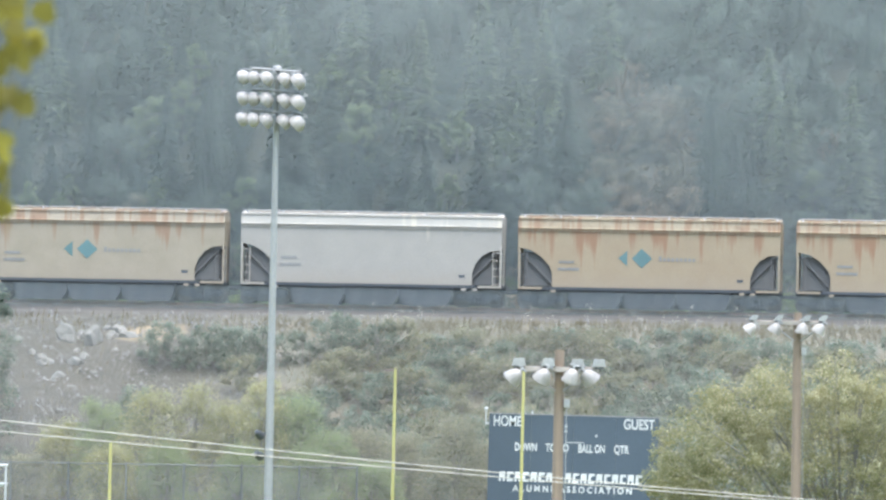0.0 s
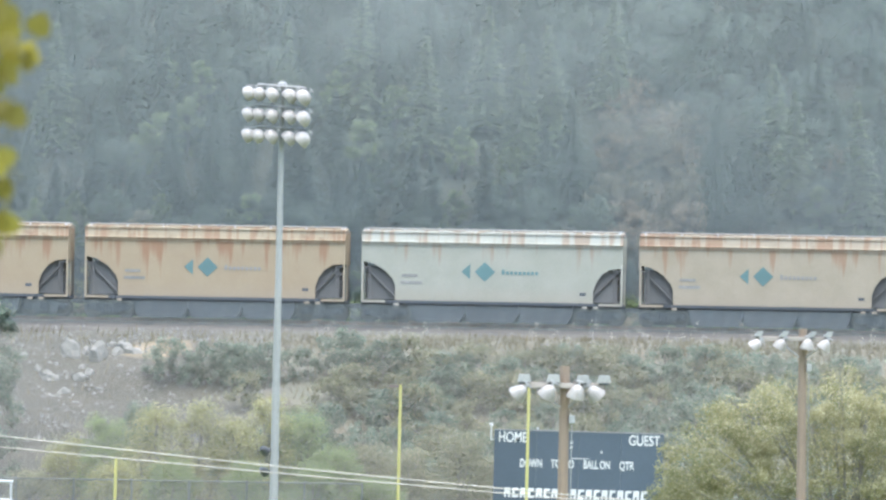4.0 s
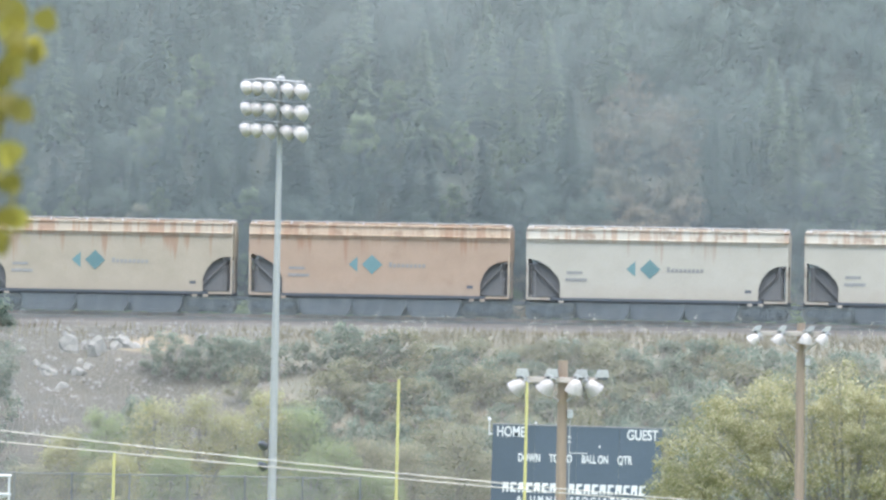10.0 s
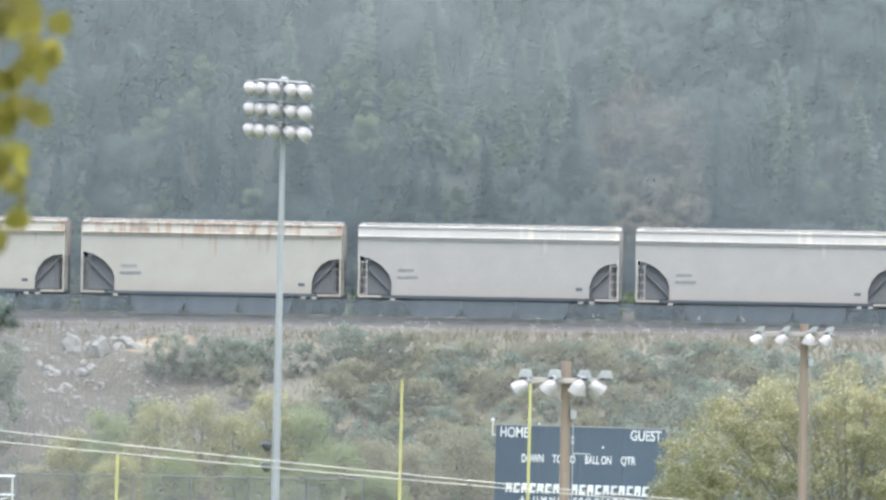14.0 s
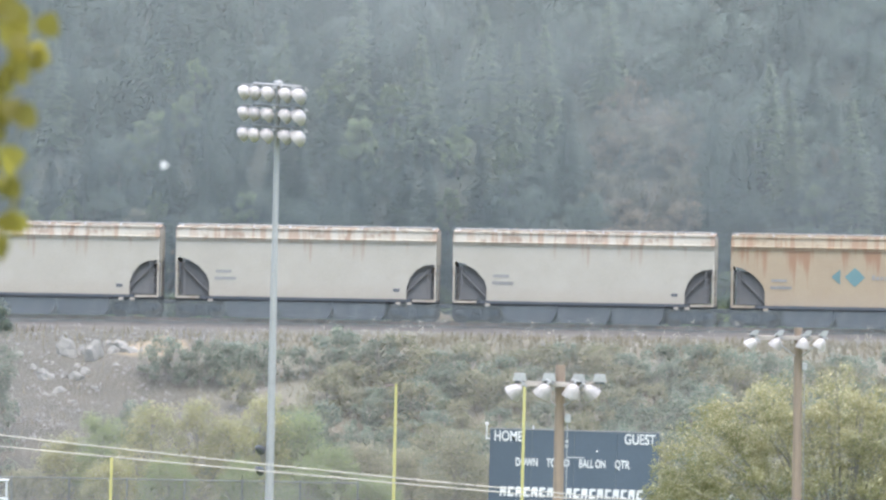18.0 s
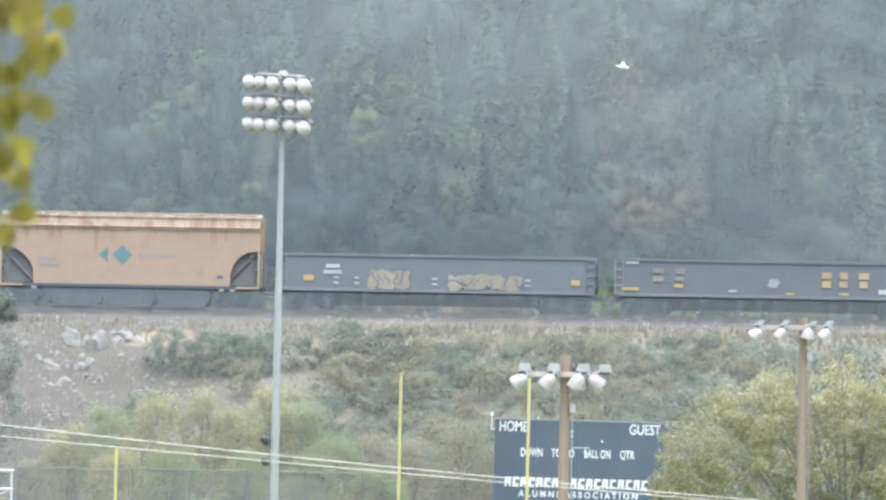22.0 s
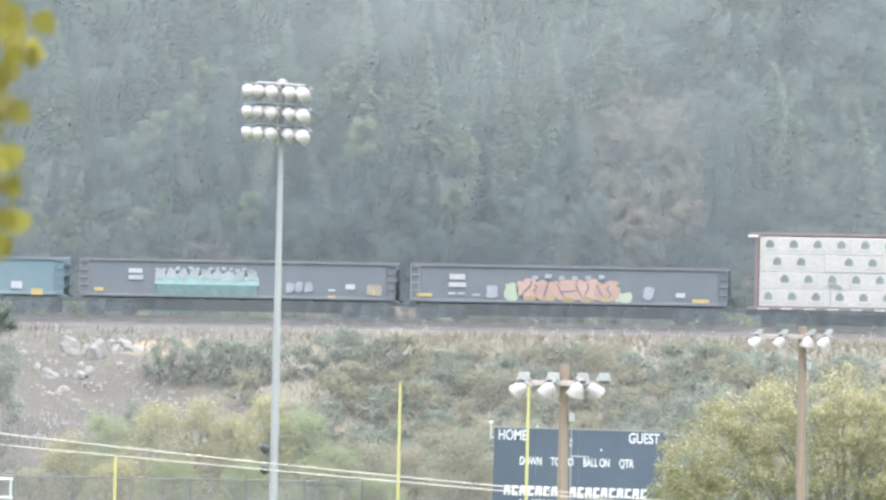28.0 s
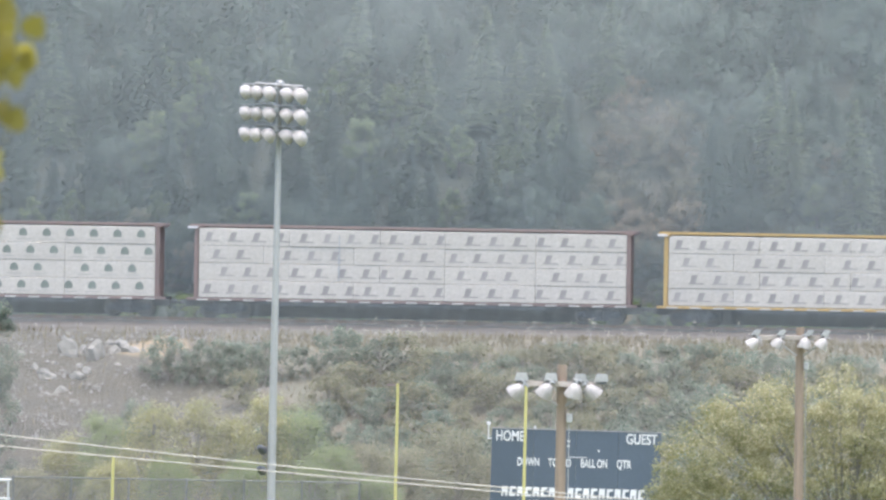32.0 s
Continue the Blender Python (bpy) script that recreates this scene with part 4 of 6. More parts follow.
def wrap_print(style):
    """One printed mark of the wrapping, drawn as a plain shape."""
    def build():
        bm = bmesh.new()
        y0, y1 = -0.592, -0.578
        if style == "tree":
            prism(bm, ((-0.19, 0.36), (0.19, 0.36), (0.23, 0.46), (0.22, 0.58), (0.15, 0.70), (0.05, 0.78), (-0.05, 0.78), (-0.15, 0.70), (-0.22, 0.58), (-0.23, 0.46)), y0, y1)
        else:
            prism(bm, ((-0.3, 0.22), (0.55, 0.22), (0.55, 0.28), (0.06, 0.3), (0.12, 0.36), (0.22, 0.72), (-0.1, 0.72), (-0.2, 0.36), (-0.22, 0.29), (-0.3, 0.28)), y0, y1)
        return bm
    return build


def print_row(pack, style, ink, length, jog):
    """Marks 1.28 m apart, counted from jog, the place of the pack along its tier."""
    x = -length / 2 + (0.5 - jog) % 1.28
    while x < length / 2 - 0.2:
        if x > -length / 2 + 0.2:
            shared("print", "print_" + style, wrap_print(style), ink, pack, at=pose(x, 0, 0))
            if style == "tree":
                shared("print_line", "print_line", lambda: box(bmesh.new(), -0.4, 0.45, -0.59, -0.579, 0.17, 0.215), WRAP_FAINT, pack, at=pose(x, 0, 0))
        x += 1.28


def lumber_wagon(place, frame_paint, style, label, broken=False, slit=None):
    car = thing("lumber_wagon", label, "lumber wagon", "wagons of the train")
    ink = WRAP_GREEN if style == "tree" else WRAP_GREY
    shared("deck", "lumber_deck", lambda: box(bmesh.new(), -12.2, 12.2, -1.4, 1.4, 1.0, 1.09), STEEL_DARK, car)
    shared("centre_sill", "lumber_sill", lambda: box(bmesh.new(), -12.3, 12.3, -0.32, 0.32, 0.6, 0.99), STEEL_DARK, car)
    for y in (-1.35, 1.35):
        shared("skirt", "lumber_skirt", lumber_skirt, STEEL_DARK, car, at=pose(0, y, 0))
    shared("centre_beam", "lumber_spine", lumber_spine, frame_paint, car)
    shared("top_chord", "lumber_top", lumber_top, frame_paint, car, "rusty steel top chord")
    for s in (-1, 1):
        bulkhead(car, s, frame_paint)
    for y in (-1.42, 1.42):
        shared("side_sill", "side_sill" + str(y), lambda y=y: box(bmesh.new(), -12.15, 12.15, y - 0.05, y + 0.05, 0.94, 1.08, 0.01), frame_paint, car)
    for k in range(19):
        shared("winch", "winch", lambda: box(bmesh.new(), -0.3, 0.3, -0.06, 0.06, 0.90, 1.0, 0.02), LAMP_BOX, car, at=pose(-11.3 + k * 1.255, -1.54, 0.02))
    # this added board stands in for the shade below the deck
    shared("brake_rod", "lumber_shade_board", lambda: box(bmesh.new(), -9.0, 9.0, 0.34, 0.46, 0.1, 0.85), STEEL_DARK, car)
    bogies(car, (-10.1, 10.1))
    couplers(car, 12.3)
    rnd = random.Random(int(place))
    for tier in range(4):
        for side in (-1, 1):
            if broken and tier == 3 and side < 0:
                # the top tier has a hole and two short packs beside it
                row = [(-11.54, 4.9), (-6.64, 4.9), (-1.74, 1.86), (0.84, 0.78), (2.08, 0.85), (3.2, 3.5), (6.7, 4.84)]
            else:
                lengths = [4.9, 4.9, 3.5, 4.9, 4.9] if tier % 2 else [3.5, 4.9, 4.9, 4.9, 4.9]
                row = [(-11.54 + sum(lengths[:k]), length) for k, length in enumerate(lengths)]
            for k, (x, length) in enumerate(row):
                wob = rnd.uniform(-0.025, 0.025)
                pk = shared("lumber_pack", "bundle%.2f" % length, bundle(length), WRAP, car, "white-wrapped short bundle" if length < 1 else "",
                            at=pose(x + length / 2, side * (0.79 + wob), 1.1 + tier * 0.935, 0, 0, 0 if side < 0 else 180))
                jog = x + 11.54 + tier * 0.41 + (0.3 if k == 2 else 0)
                if side < 0:
                    print_row(pk, style, ink, length, 0.0 if length < 1 else jog)
    if broken:
        # pack added farther in as pale backing, to lighten the gaps beside the short ones
        shared("lumber_pack", "bundle1.70", bundle(1.7), WRAP, car, "", at=pose(2.35, -0.62, 3.905))
        for x in (1.68, 1.92):
            part("torn_edge", box(bmesh.new(), x - 0.04, x + 0.04, -1.3, -1.26, 3.95, 4.78), MARK, car, "loose grey strap by the short packs")
    if slit is not None:
        part("torn_edge", box(bmesh.new(), slit - 0.035, slit + 0.035, -1.405, -1.385, 2.1, 4.55), SPRAY_GREY, car, "dark slit in the wrapping")
    if style == "tree":
        part("torn_edge", box(bmesh.new(), -7.74, -7.66, -1.405, -1.375, 1.15, 2.05), SPRAY_GREY, car, "dark slit in the wrapping")
        for x, z in ((-7.55, 2.2), (-3.6, 2.35)):
            part("torn_wrap", prism(bmesh.new(), ((x - 0.35, z + 0.12), (x + 0.1, z + 0.2), (x + 0.5, z), (x + 0.42, z - 0.12), (x, z - 0.02)), -1.41, -1.38), MARK, car, "torn grey flap of wrapping")
    MOVING.append((car, place))


lumber_wagon(397.1 + 12.2, RED_OXIDE, "tree", "red-oxide lumber wagon, white-wrapped timber printed with dark green marks", True)
lumber_wagon(422.55 + 12.2, RED_OXIDE, "word", "red-oxide lumber wagon stacked with white-wrapped timber, pale grey print", False, -3.95)
lumber_wagon(447.9 + 12.2, OCHRE, "word", "yellow-framed lumber wagon stacked with white-wrapped timber")


# ---- the playing field ----
def flood_lamp(parent, at, material, r=0.3):
    """A bell-shaped flood lamp with a hood and a rim."""
    def shell():
        bm = bmesh.new()
        bell = ((0.06, 0.33), (0.15, 0.31), (0.235, 0.25), (0.29, 0.15), (0.315, 0.03), (0.31, -0.06), (0.285, -0.06), (0.25, 0.03), (0.1, 0.2))
        cone = ((0.07, 0.36), (0.13, 0.335), (0.19, 0.27), (0.25, 0.16), (0.30, 0.03), (0.33, -0.08), (0.30, -0.08), (0.25, 0.03), (0.1, 0.2))
        turned(bm, cone if r < 0.26 else bell, Matrix.Scale(r / 0.3, 4), 16)
        return bm
    def hood():
        bm = bmesh.new()
        k = r / 0.3
        n, rows = 9, []
        for z, rr in ((-0.03, 0.322), (-0.12, 0.325)):
            rows.append([bm.verts.new((rr * k * math.cos(math.pi * i / n), rr * k * math.sin(math.pi * i / n), z * k)) for i in range(n + 1)])
            rows.append([bm.verts.new(((rr - 0.012) * k * math.cos(math.pi * i / n), (rr - 0.012) * k * math.sin(math.pi * i / n), z * k)) for i in range(n + 1)])
        a, b, c, d = rows
        for i in range(n):
            for p, q in ((a, c), (b, d), (a, b), (c, d)):
                bm.faces.new((p[i], p[i + 1], q[i + 1], q[i]))
        return bm
    lamp = shared("lamp_head", "lamp_shell%.2f" % r, shell, material, parent, "pale bell-shaped flood lamp", at)
    shared("hood", "lamp_hood%.2f" % r, hood, material, lamp)
    shared("yoke", "lamp_yoke%.2f" % r, lambda: rod(rod(bmesh.new(), (0, 0.0, 0.3 * r / 0.3), (0, 0.1, 0.5 * r / 0.3), 0.035), (-0.12, 0.08, 0.46 * r / 0.3), (0.12, 0.08, 0.46 * r / 0.3), 0.03), GALVANISED, lamp)
    return lamp


def mast():
    m = thing("floodlight_mast", "tall galvanised floodlight mast with fifteen pale lamps", "floodlight mast", at=pose(-7.23, 480, 0, 0, 0.25, 0))
    part("pole", rod(bmesh.new(), (0, 0, 0), (0, 0, 23.6), 0.205, 0.105, 16), GALVANISED, m)
    part("base_plate", box(bmesh.new(), -0.35, 0.35, -0.35, 0.35, 0, 0.06, 0.01), GALVANISED, m)
    for row, z in enumerate((23.55, 22.65, 21.75)):
        bm = bmesh.new()
        rod(bm, (-1.08, 0, 0.055), (1.0, 0, -0.055), 0.062, n=8)
        rod(bm, (-1.08, 0.35, 0.055), (1.0, 0.35, -0.055), 0.04, n=8)
        for k in range(5):
            rod(bm, (-1.0 + k * 0.49, 0, 0.05 - k * 0.025), (-1.0 + k * 0.49, 0.35, 0.05 - k * 0.025), 0.025, n=6)
        bar = part("cross_arm", bm, GALVANISED, m)
        bar.matrix_basis = pose(0, -0.22, z)
        for k, (x, dz, size) in enumerate(((-1.62, -0.30, 0.30), (-1.17, -0.32, 0.30), (-0.62, -0.37, 0.33), (0.15, -0.41, 0.33), (0.72, -0.46, 0.36))):
            flood_lamp(m, pose(x + 0.12, -0.45, z + dz - 0.06, 26 if k < 2 else 14, 64 if k < 2 else 48, 0), LAMP_SHELL, size)
            part("arm", rod(bmesh.new(), (max(x, -1.05), -0.1, z + 0.02), (x, -0.4, z + dz + 0.3), 0.03, n=6), GALVANISED, m)
    part("cap", turned(bmesh.new(), ((0.2, 0), (0.2, 0.08), (0.1, 0.16)), pose(0, 0, 23.6), 12), GALVANISED, m)
    for z in (7.85, 6.95):
        bm = bmesh.new()
        turned(bm, ((0.08, 0.2), (0.14, 0.1), (0.19, -0.1), (0.2, -0.22), (0.17, -0.22)), pose(-0.48, -0.1, z, 62, 0, -35), 14)
        rod(bm, (-0.45, 0, z), (0, 0, z), 0.03)
        part("loudspeaker", bm, BLACK_PLASTIC, m, "black horn loudspeaker")


mast()


def upright_pair(name, xs, y, top, label):
    g = thing("goal_posts", label, "goal posts", at=pose((xs[0] + xs[1]) / 2, y, 0))
    half = (xs[1] - xs[0]) / 2
    for s in (-1, 1):
        part("upright", rod(bmesh.new(), (s * half, 0, 3.05), (s * half + 0.04, 0, top), 0.075, 0.06, 12), YELLOW_POST, g)
    part("crossbar", rod(bmesh.new(), (-half - 0.06, 0, 3.05), (half + 0.06, 0, 3.05), 0.08, n=12), YELLOW_POST, g)
    bm = bmesh.new()
    rod(bm, (0, 1.2, 0), (0, 1.2, 2.4), 0.11, n=12)
    rod(bm, (0, 1.2, 2.4), (0, 0, 3.05), 0.1, n=12)
    part("gooseneck", bm, YELLOW_POST, g)
    if top > 9:
        part("ribbon", box(bmesh.new(), -half - 0.45, -half - 0.02, -0.01, 0.01, top - 0.12, top - 0.02), RED_OXIDE, g, "small red wind ribbon")


upright_pair("goal", (-1.9, 3.78), 492, 10.63, "tall yellow goal posts on the playing field")
upright_pair("goal", (-20.1, -14.43), 492, 7.18, "shorter yellow goal posts on the playing field")


def text_mesh(words, size, width):
    cu = bpy.data.curves.new("letters", "FONT")
    cu.body, cu.size, cu.extrude, cu.offset = words, size, 0.01, 0.013
    ob = new("letters", cu)
    me = bpy.data.meshes.new_from_object(ob.evaluated_get(bpy.context.evaluated_depsgraph_get()))
    bpy.data.objects.remove(ob)
    xs = [v.co.x for v in me.vertices]
    k = width / (max(xs) - min(xs))
    lo = min(xs)
    for v in me.vertices:
        v.co.x = (v.co.x - lo) * k
    return me


def score_board():
    b = thing("score_board", "navy blue football scoreboard with white lettering on steel posts", "scoreboard", at=pose(6.28, 508, 8.42, 0, 0.65, 0))
    for k in range(4):
        x0 = -3.87 + k * 1.935
        part("panel", box(bmesh.new(), x0 + 0.004, x0 + 1.931, 0, 0.22, -4.6, 0, 0.008), NAVY, b)
    part("edge_trim", box(bmesh.new(), -3.89, 3.89, -0.02, 0.24, 0.003, 0.05), GALVANISED, b)
    for x in (-2.6, 2.6):
        part("post", box(bmesh.new(), x - 0.14, x + 0.14, 0.24, 0.52, -8.5, -0.3, 0.02), GALVANISED, b)
    def words(txt, x, z, size, width):
        bm = bmesh.new()
        bm.from_mesh(text_mesh(txt, size, width))
        left = set(bm.verts)
        while left:
            seen, todo = set(), [left.pop()]
            while todo:
                v = todo.pop()
                seen.add(v)
                for e in v.link_edges:
                    o = e.other_vert(v)
                    if o not in seen:
                        todo.append(o)
            left -= seen
            index = {v: i for i, v in enumerate(seen)}
            faces = [[index[v] for v in f.verts] for f in {f for v in seen for f in v.link_faces}]
            ob = link("letter", mesh_from("letter", [v.co for v in index], faces, BOARD_WHITE), BOARD_WHITE, b, "white painted letter")
            ob.matrix_basis = pose(x, -0.016, z, 90, 0, 0)
        bm.free()
    words("HOME", -3.66, -0.53, 0.66, 1.28)
    words("GUEST", 2.28, -0.53, 0.66, 1.42)
    words("DOWN", -2.66, -1.65, 0.52, 1.0)
    words("TO GO", -1.26, -1.65, 0.52, 1.05)
    words("BALL ON", 0.24, -1.65, 0.52, 1.2)
    words("QTR", 1.87, -1.65, 0.52, 0.68)
    words("A L U M N I   A S S O C I A T I O N", -2.72, -3.50, 0.40, 5.45)
    bm = bmesh.new()
    for x, z in ((-0.35, -0.48), (-0.35, -0.7)):
        box(bm, x - 0.06, x + 0.06, -0.02, -0.005, z - 0.06, z + 0.06)
    box(bm, -0.35, 0.48, -0.02, -0.005, -1.23, -1.19)
    box(bm, 1.0, 1.08, -0.02, -0.005, -0.94, -0.84)
    part("clock_marks", bm, BOARD_WHITE, b)
    # two bold words, drawn as plain blocks
    for x0, n in ((-3.36, 7), (-0.36, 10)):
        for k in range(n):
            x = x0 + k * 0.36
            if k % 2:
                rim = ((0, -3.06), (0.28, -3.06), (0.285, -2.97), (0.12, -2.94), (0.13, -2.74), (0.30, -2.72), (0.305, -2.62), (0.03, -2.62))
            else:
                rim = ((0, -3.06), (0.09, -3.06), (0.10, -2.90), (0.18, -2.90), (0.19, -3.06), (0.28, -3.06), (0.30, -2.62), (0.03, -2.62))
            part("name_block", prism(bmesh.new(), [(x + dx, z) for dx, z in rim], -0.03, -0.004), BOARD_WHITE, b)
    bm = bmesh.new()
    bmesh.ops.create_icosphere(bm, subdivisions=2, radius=0.09, matrix=pose(-4.02, 0.1, 0.22))
    rod(bm, (-4.02, 0.1, 0.14), (-4.02, 0.1, -0.5), 0.03)
    rod(bm, (-4.02, 0.1, -0.45), (-3.8, 0.1, -0.45), 0.03)
    part("marker_lamp", bm, BOARD_WHITE, b, "small white marker on a bracket")
    part("finial", rod(bmesh.new(), (-1.9, 0.1, 0.05), (-1.9, 0.1, 0.17), 0.04), BOARD_WHITE, b)


score_board()


def lamp_pole(x, y, top, spots, tilt, label, reach):
    p = thing("lamp_pole", label, "lamp pole", "wooden lamp poles", at=pose(x, y, 0, 0, tilt, 0))
    part("pole", rod(bmesh.new(), (0, 0, 0), (0, 0, top), 0.19, 0.125, 14), POLE_WOOD, p)
    az = top - 0.5 if reach else top - 0.32
    bm = box(bmesh.new(), spots[0] + 0.12, spots[-1] + 0.2, -0.24, -0.13, az - 0.07, az + 0.07, 0.01)
    part("cross_arm", bm, ARM_WOOD, p)
    for k, s in enumerate(spots):
        r = 0.225 if reach else 0.2
        lean = (46, 30, 14, -40)[k] if reach else (44, 30, 8, 30)[k]
        flood_lamp(p, pose(s + (0.04 if lean > 0 else 0.0), -0.34, az - 0.24, 18 if reach else 8, lean, 0), LAMP_SHELL, r)
        w, h = (0.36, 0.2) if reach else (0.25, 0.16)
        tip = 0.0 if reach else 0.1
        lid = part("ballast_box", prism(bmesh.new(), ((0, 0), (w, 0.0), (w - 0.04 + tip, h), (0.06 + tip, h)), -0.13, 0.13), LAMP_BOX, p)
        lid.matrix_basis = pose(s + 0.02, -0.21, az + 0.078)
        # dark strip that makes the bottom of the box darker
        foot = part("box_foot", box(bmesh.new(), 0.05, w - 0.05, -0.1, 0.1, -0.05, -0.002), STEEL_DARK, p, "dark strip under the ballast box")
        foot.matrix_basis = pose(s + 0.02, -0.21, az + 0.078)
    for s in (-1, 1):
        part("brace", rod(bmesh.new(), (s * 0.1, -0.17, az - 0.55), (s * 0.75, -0.19, az - 0.06), 0.025, n=6), GALVANISED, p)
    part("switch_box", box(bmesh.new(), 0.13, 0.28, -0.2, -0.02, az - 0.98, az - 0.76, 0.02), LAMP_BOX, p)
    part("conduit", rod(bmesh.new(), (0.2, -0.12, az - 0.98), (0.17, -0.12, 1), 0.014, n=6), GALVANISED, p)


lamp_pole(3.13, 285, 13.57, (-1.24, -0.49, 0.26, 0.81), -0.02, "weathered wooden pole carrying four pale flood lamps", True)
lamp_pole(11.08, 340, 14.31, (-1.53, -0.76, 0.09, 0.59), -0.4, "slim wooden pole carrying four tilted flood lamps", False)


def wires():
    for k, (a, b, c) in enumerate(((11.23, -0.0795, 0.001), (11.115, -0.071, 0.0004))):
        pts = [(x, 250.0 + 0.2 * k, a + b * x + c * x * x) for x in range(-34, 29, 2)]
        bm = bmesh.new()
        rings = [[bm.verts.new((x, y + 0.0155 * math.cos(i * 1.0472), z + 0.0155 * math.sin(i * 1.0472))) for i in range(6)] for x, y, z in pts]
        for p, q in zip(rings, rings[1:]):
            for i in range(6):
                bm.faces.new((p[i], p[(i + 1) % 6], q[(i + 1) % 6], q[i]))
        w = part("power_line", bm, CABLE, None)
        tagged(w, "pale bare overhead cable sagging across the field", "cable", "overhead cables")
    for x in (-34, 28):
        p = thing("utility_pole", "weathered wooden pole holding up the overhead cables", "utility pole", "utility poles", at=pose(x, 250.1, 0))
        h = 15.2 if x < 0 else 10.0
        part("pole", rod(bmesh.new(), (0, 0.25, 0), (0, 0.25, h + 0.3), 0.18, 0.12, 12), POLE_WOOD, p)
        part("insulator", rod(bmesh.new(), (0, 0.12, h - 0.75), (0, -0.2, h - 0.75), 0.05, n=8), LAMP_BOX, p)


wires()


def fence():
    f = thing("wire_fence", "dark chain-link fence behind the field", "fence", at=pose(-13.5, 530, 0))
    for k in range(8):
        x = -9.5 + k * 2.75
        part("post", rod(bmesh.new(), (x, 0, 0), (x, 0, 5.5), 0.045, n=8), FENCE_WIRE, f)
    for z in (5.42, 2.7):
        part("rail", rod(bmesh.new(), (-9.5, 0.0, z), (9.75, 0.0, z), 0.03, n=6), FENCE_WIRE, f)
    bm = bmesh.new()
    for k in range(120):
        x = -9.5 + k * 0.16
        for s in (-1, 1):
            x1 = x + s * 2.7
            if -9.5 < x1 < 9.75:
                rod(bm, (x, 0.05, 2.7), (x1, 0.05, 5.4), 0.006, n=3)
    tagged(part("mesh", bm, FENCE_WIRE, f), kind="stuff")


fence()


def stand_rails():
    s = thing("stand_railing", "white tubular railing at the end of a stand", "railing", at=pose(-19.4, 480, 0))
    for z in (6.33, 5.52):
        part("rail", rod(bmesh.new(), (-3.5, 0, z), (0.95, 0, z - 0.02), 0.055, n=8), WHITE_RAIL, s)
    for x in (0.85, -1.6):
        part("post", rod(bmesh.new(), (x, 0, 0), (x, 0, 6.3), 0.05, n=8), WHITE_RAIL, s)
    for x0, x1 in ((-1.5, 0.9), (-3.4, -1.7)):
        part("brace", rod(bmesh.new(), (x0, 0.05, 4.6), (x1, 0.05, 5.5), 0.04, n=8), WHITE_RAIL, s)


stand_rails()


# ---- rocks on the bank ----
def rock(size, seed):
    bm = bmesh.new()
    bmesh.ops.create_icosphere(bm, subdivisions=2, radius=1)
    off = Vector((seed * 3.1, seed * 1.7, 0))
    for v in bm.verts:
        n = v.co.normalized()
        v.co = n * (0.75 + 0.5 * noise.noise(n * 1.3 + off) + 0.16 * noise.noise(n * 4 + off))
        v.co = Vector((v.co.x * size[0], v.co.y * size[1], v.co.z * size[2]))
    return bm


def on_ground(x, w, sink=0.0):
    y = w - 0.07 * x
    return x, y, ground_height(x, y) - sink


ROCKS = [(-19.6, 587.4, 0.62, 0.85), (-18.2, 587.0, 0.6, 0.95), (-18.9, 587.9, 0.4, 0.45), (-16.9, 588.6, 0.5, 0.5), (-16.4, 588.0, 0.55, 0.4), (-17.2, 587.8, 0.4, 0.35),
         (-20.9, 584.2, 0.5, 0.5), (-20.6, 583.6, 0.45, 0.4), (-19.0, 583.5, 0.5, 0.4), (-19.9, 582.0, 0.5, 0.35), (-18.6, 584.6, 0.4, 0.35), (-20.2, 581.2, 0.35, 0.25),
         (-22.2, 586.5, 0.3, 0.3), (-21.6, 588.0, 0.25, 0.25), (-20.1, 588.9, 0.25, 0.2), (-17.6, 589.4, 0.3, 0.25), (-15.6, 589.0, 0.3, 0.22), (-19.0, 585.6, 0.28, 0.3),
         (-18.0, 582.6, 0.3, 0.22), (-19.2, 581.0, 0.28, 0.2), (-17.0, 585.6, 0.28, 0.2), (-21.4, 585.2, 0.3, 0.25), (-20.4, 586.1, 0.24, 0.2)]
for i, (x, w, r, h) in enumerate(ROCKS):
    ob = part("boulder", rock((r * 1.35, r, h * 1.3), i), ROCK, None)
    ob.matrix_basis = Matrix.Translation(on_ground(x, w, 0.1)) @ pose(0, 0, 0, 0, 0, i * 47 % 360)
    tagged(ob, "pale angular limestone boulder lying on the stony bank", "boulder", "boulders on the bank")


def gravel():
    rnd = random.Random(9)
    verts, faces = [], []
    for i in range(1500):
        x, w = rnd.uniform(-26, -8) if i < 1200 else rnd.uniform(-26, 26), rnd.uniform(572, 591.5)
        if i >= 1200:
            w = rnd.uniform(590.5, 594.5)
        c = Vector(on_ground(x, w))
        r = rnd.uniform(0.04, 0.13) * (1.5 if rnd.random() < 0.12 else 1)
        k = len(verts)
        for d in ((1, 0, 0), (0, 1, 0), (-1, 0, 0), (0, -1, 0), (0, 0, 1.2)):
            verts.append(c + Vector(d) * r * rnd.uniform(0.7, 1.3))
        faces += [(k + a, k + (a + 1) % 4, k + 4) for a in range(4)]
    tagged(new("loose_stones", mesh_from("loose_stones", verts, faces, GRAVEL)), "scattered grey loose stones on the bank", "stones", kind="stuff")


gravel()


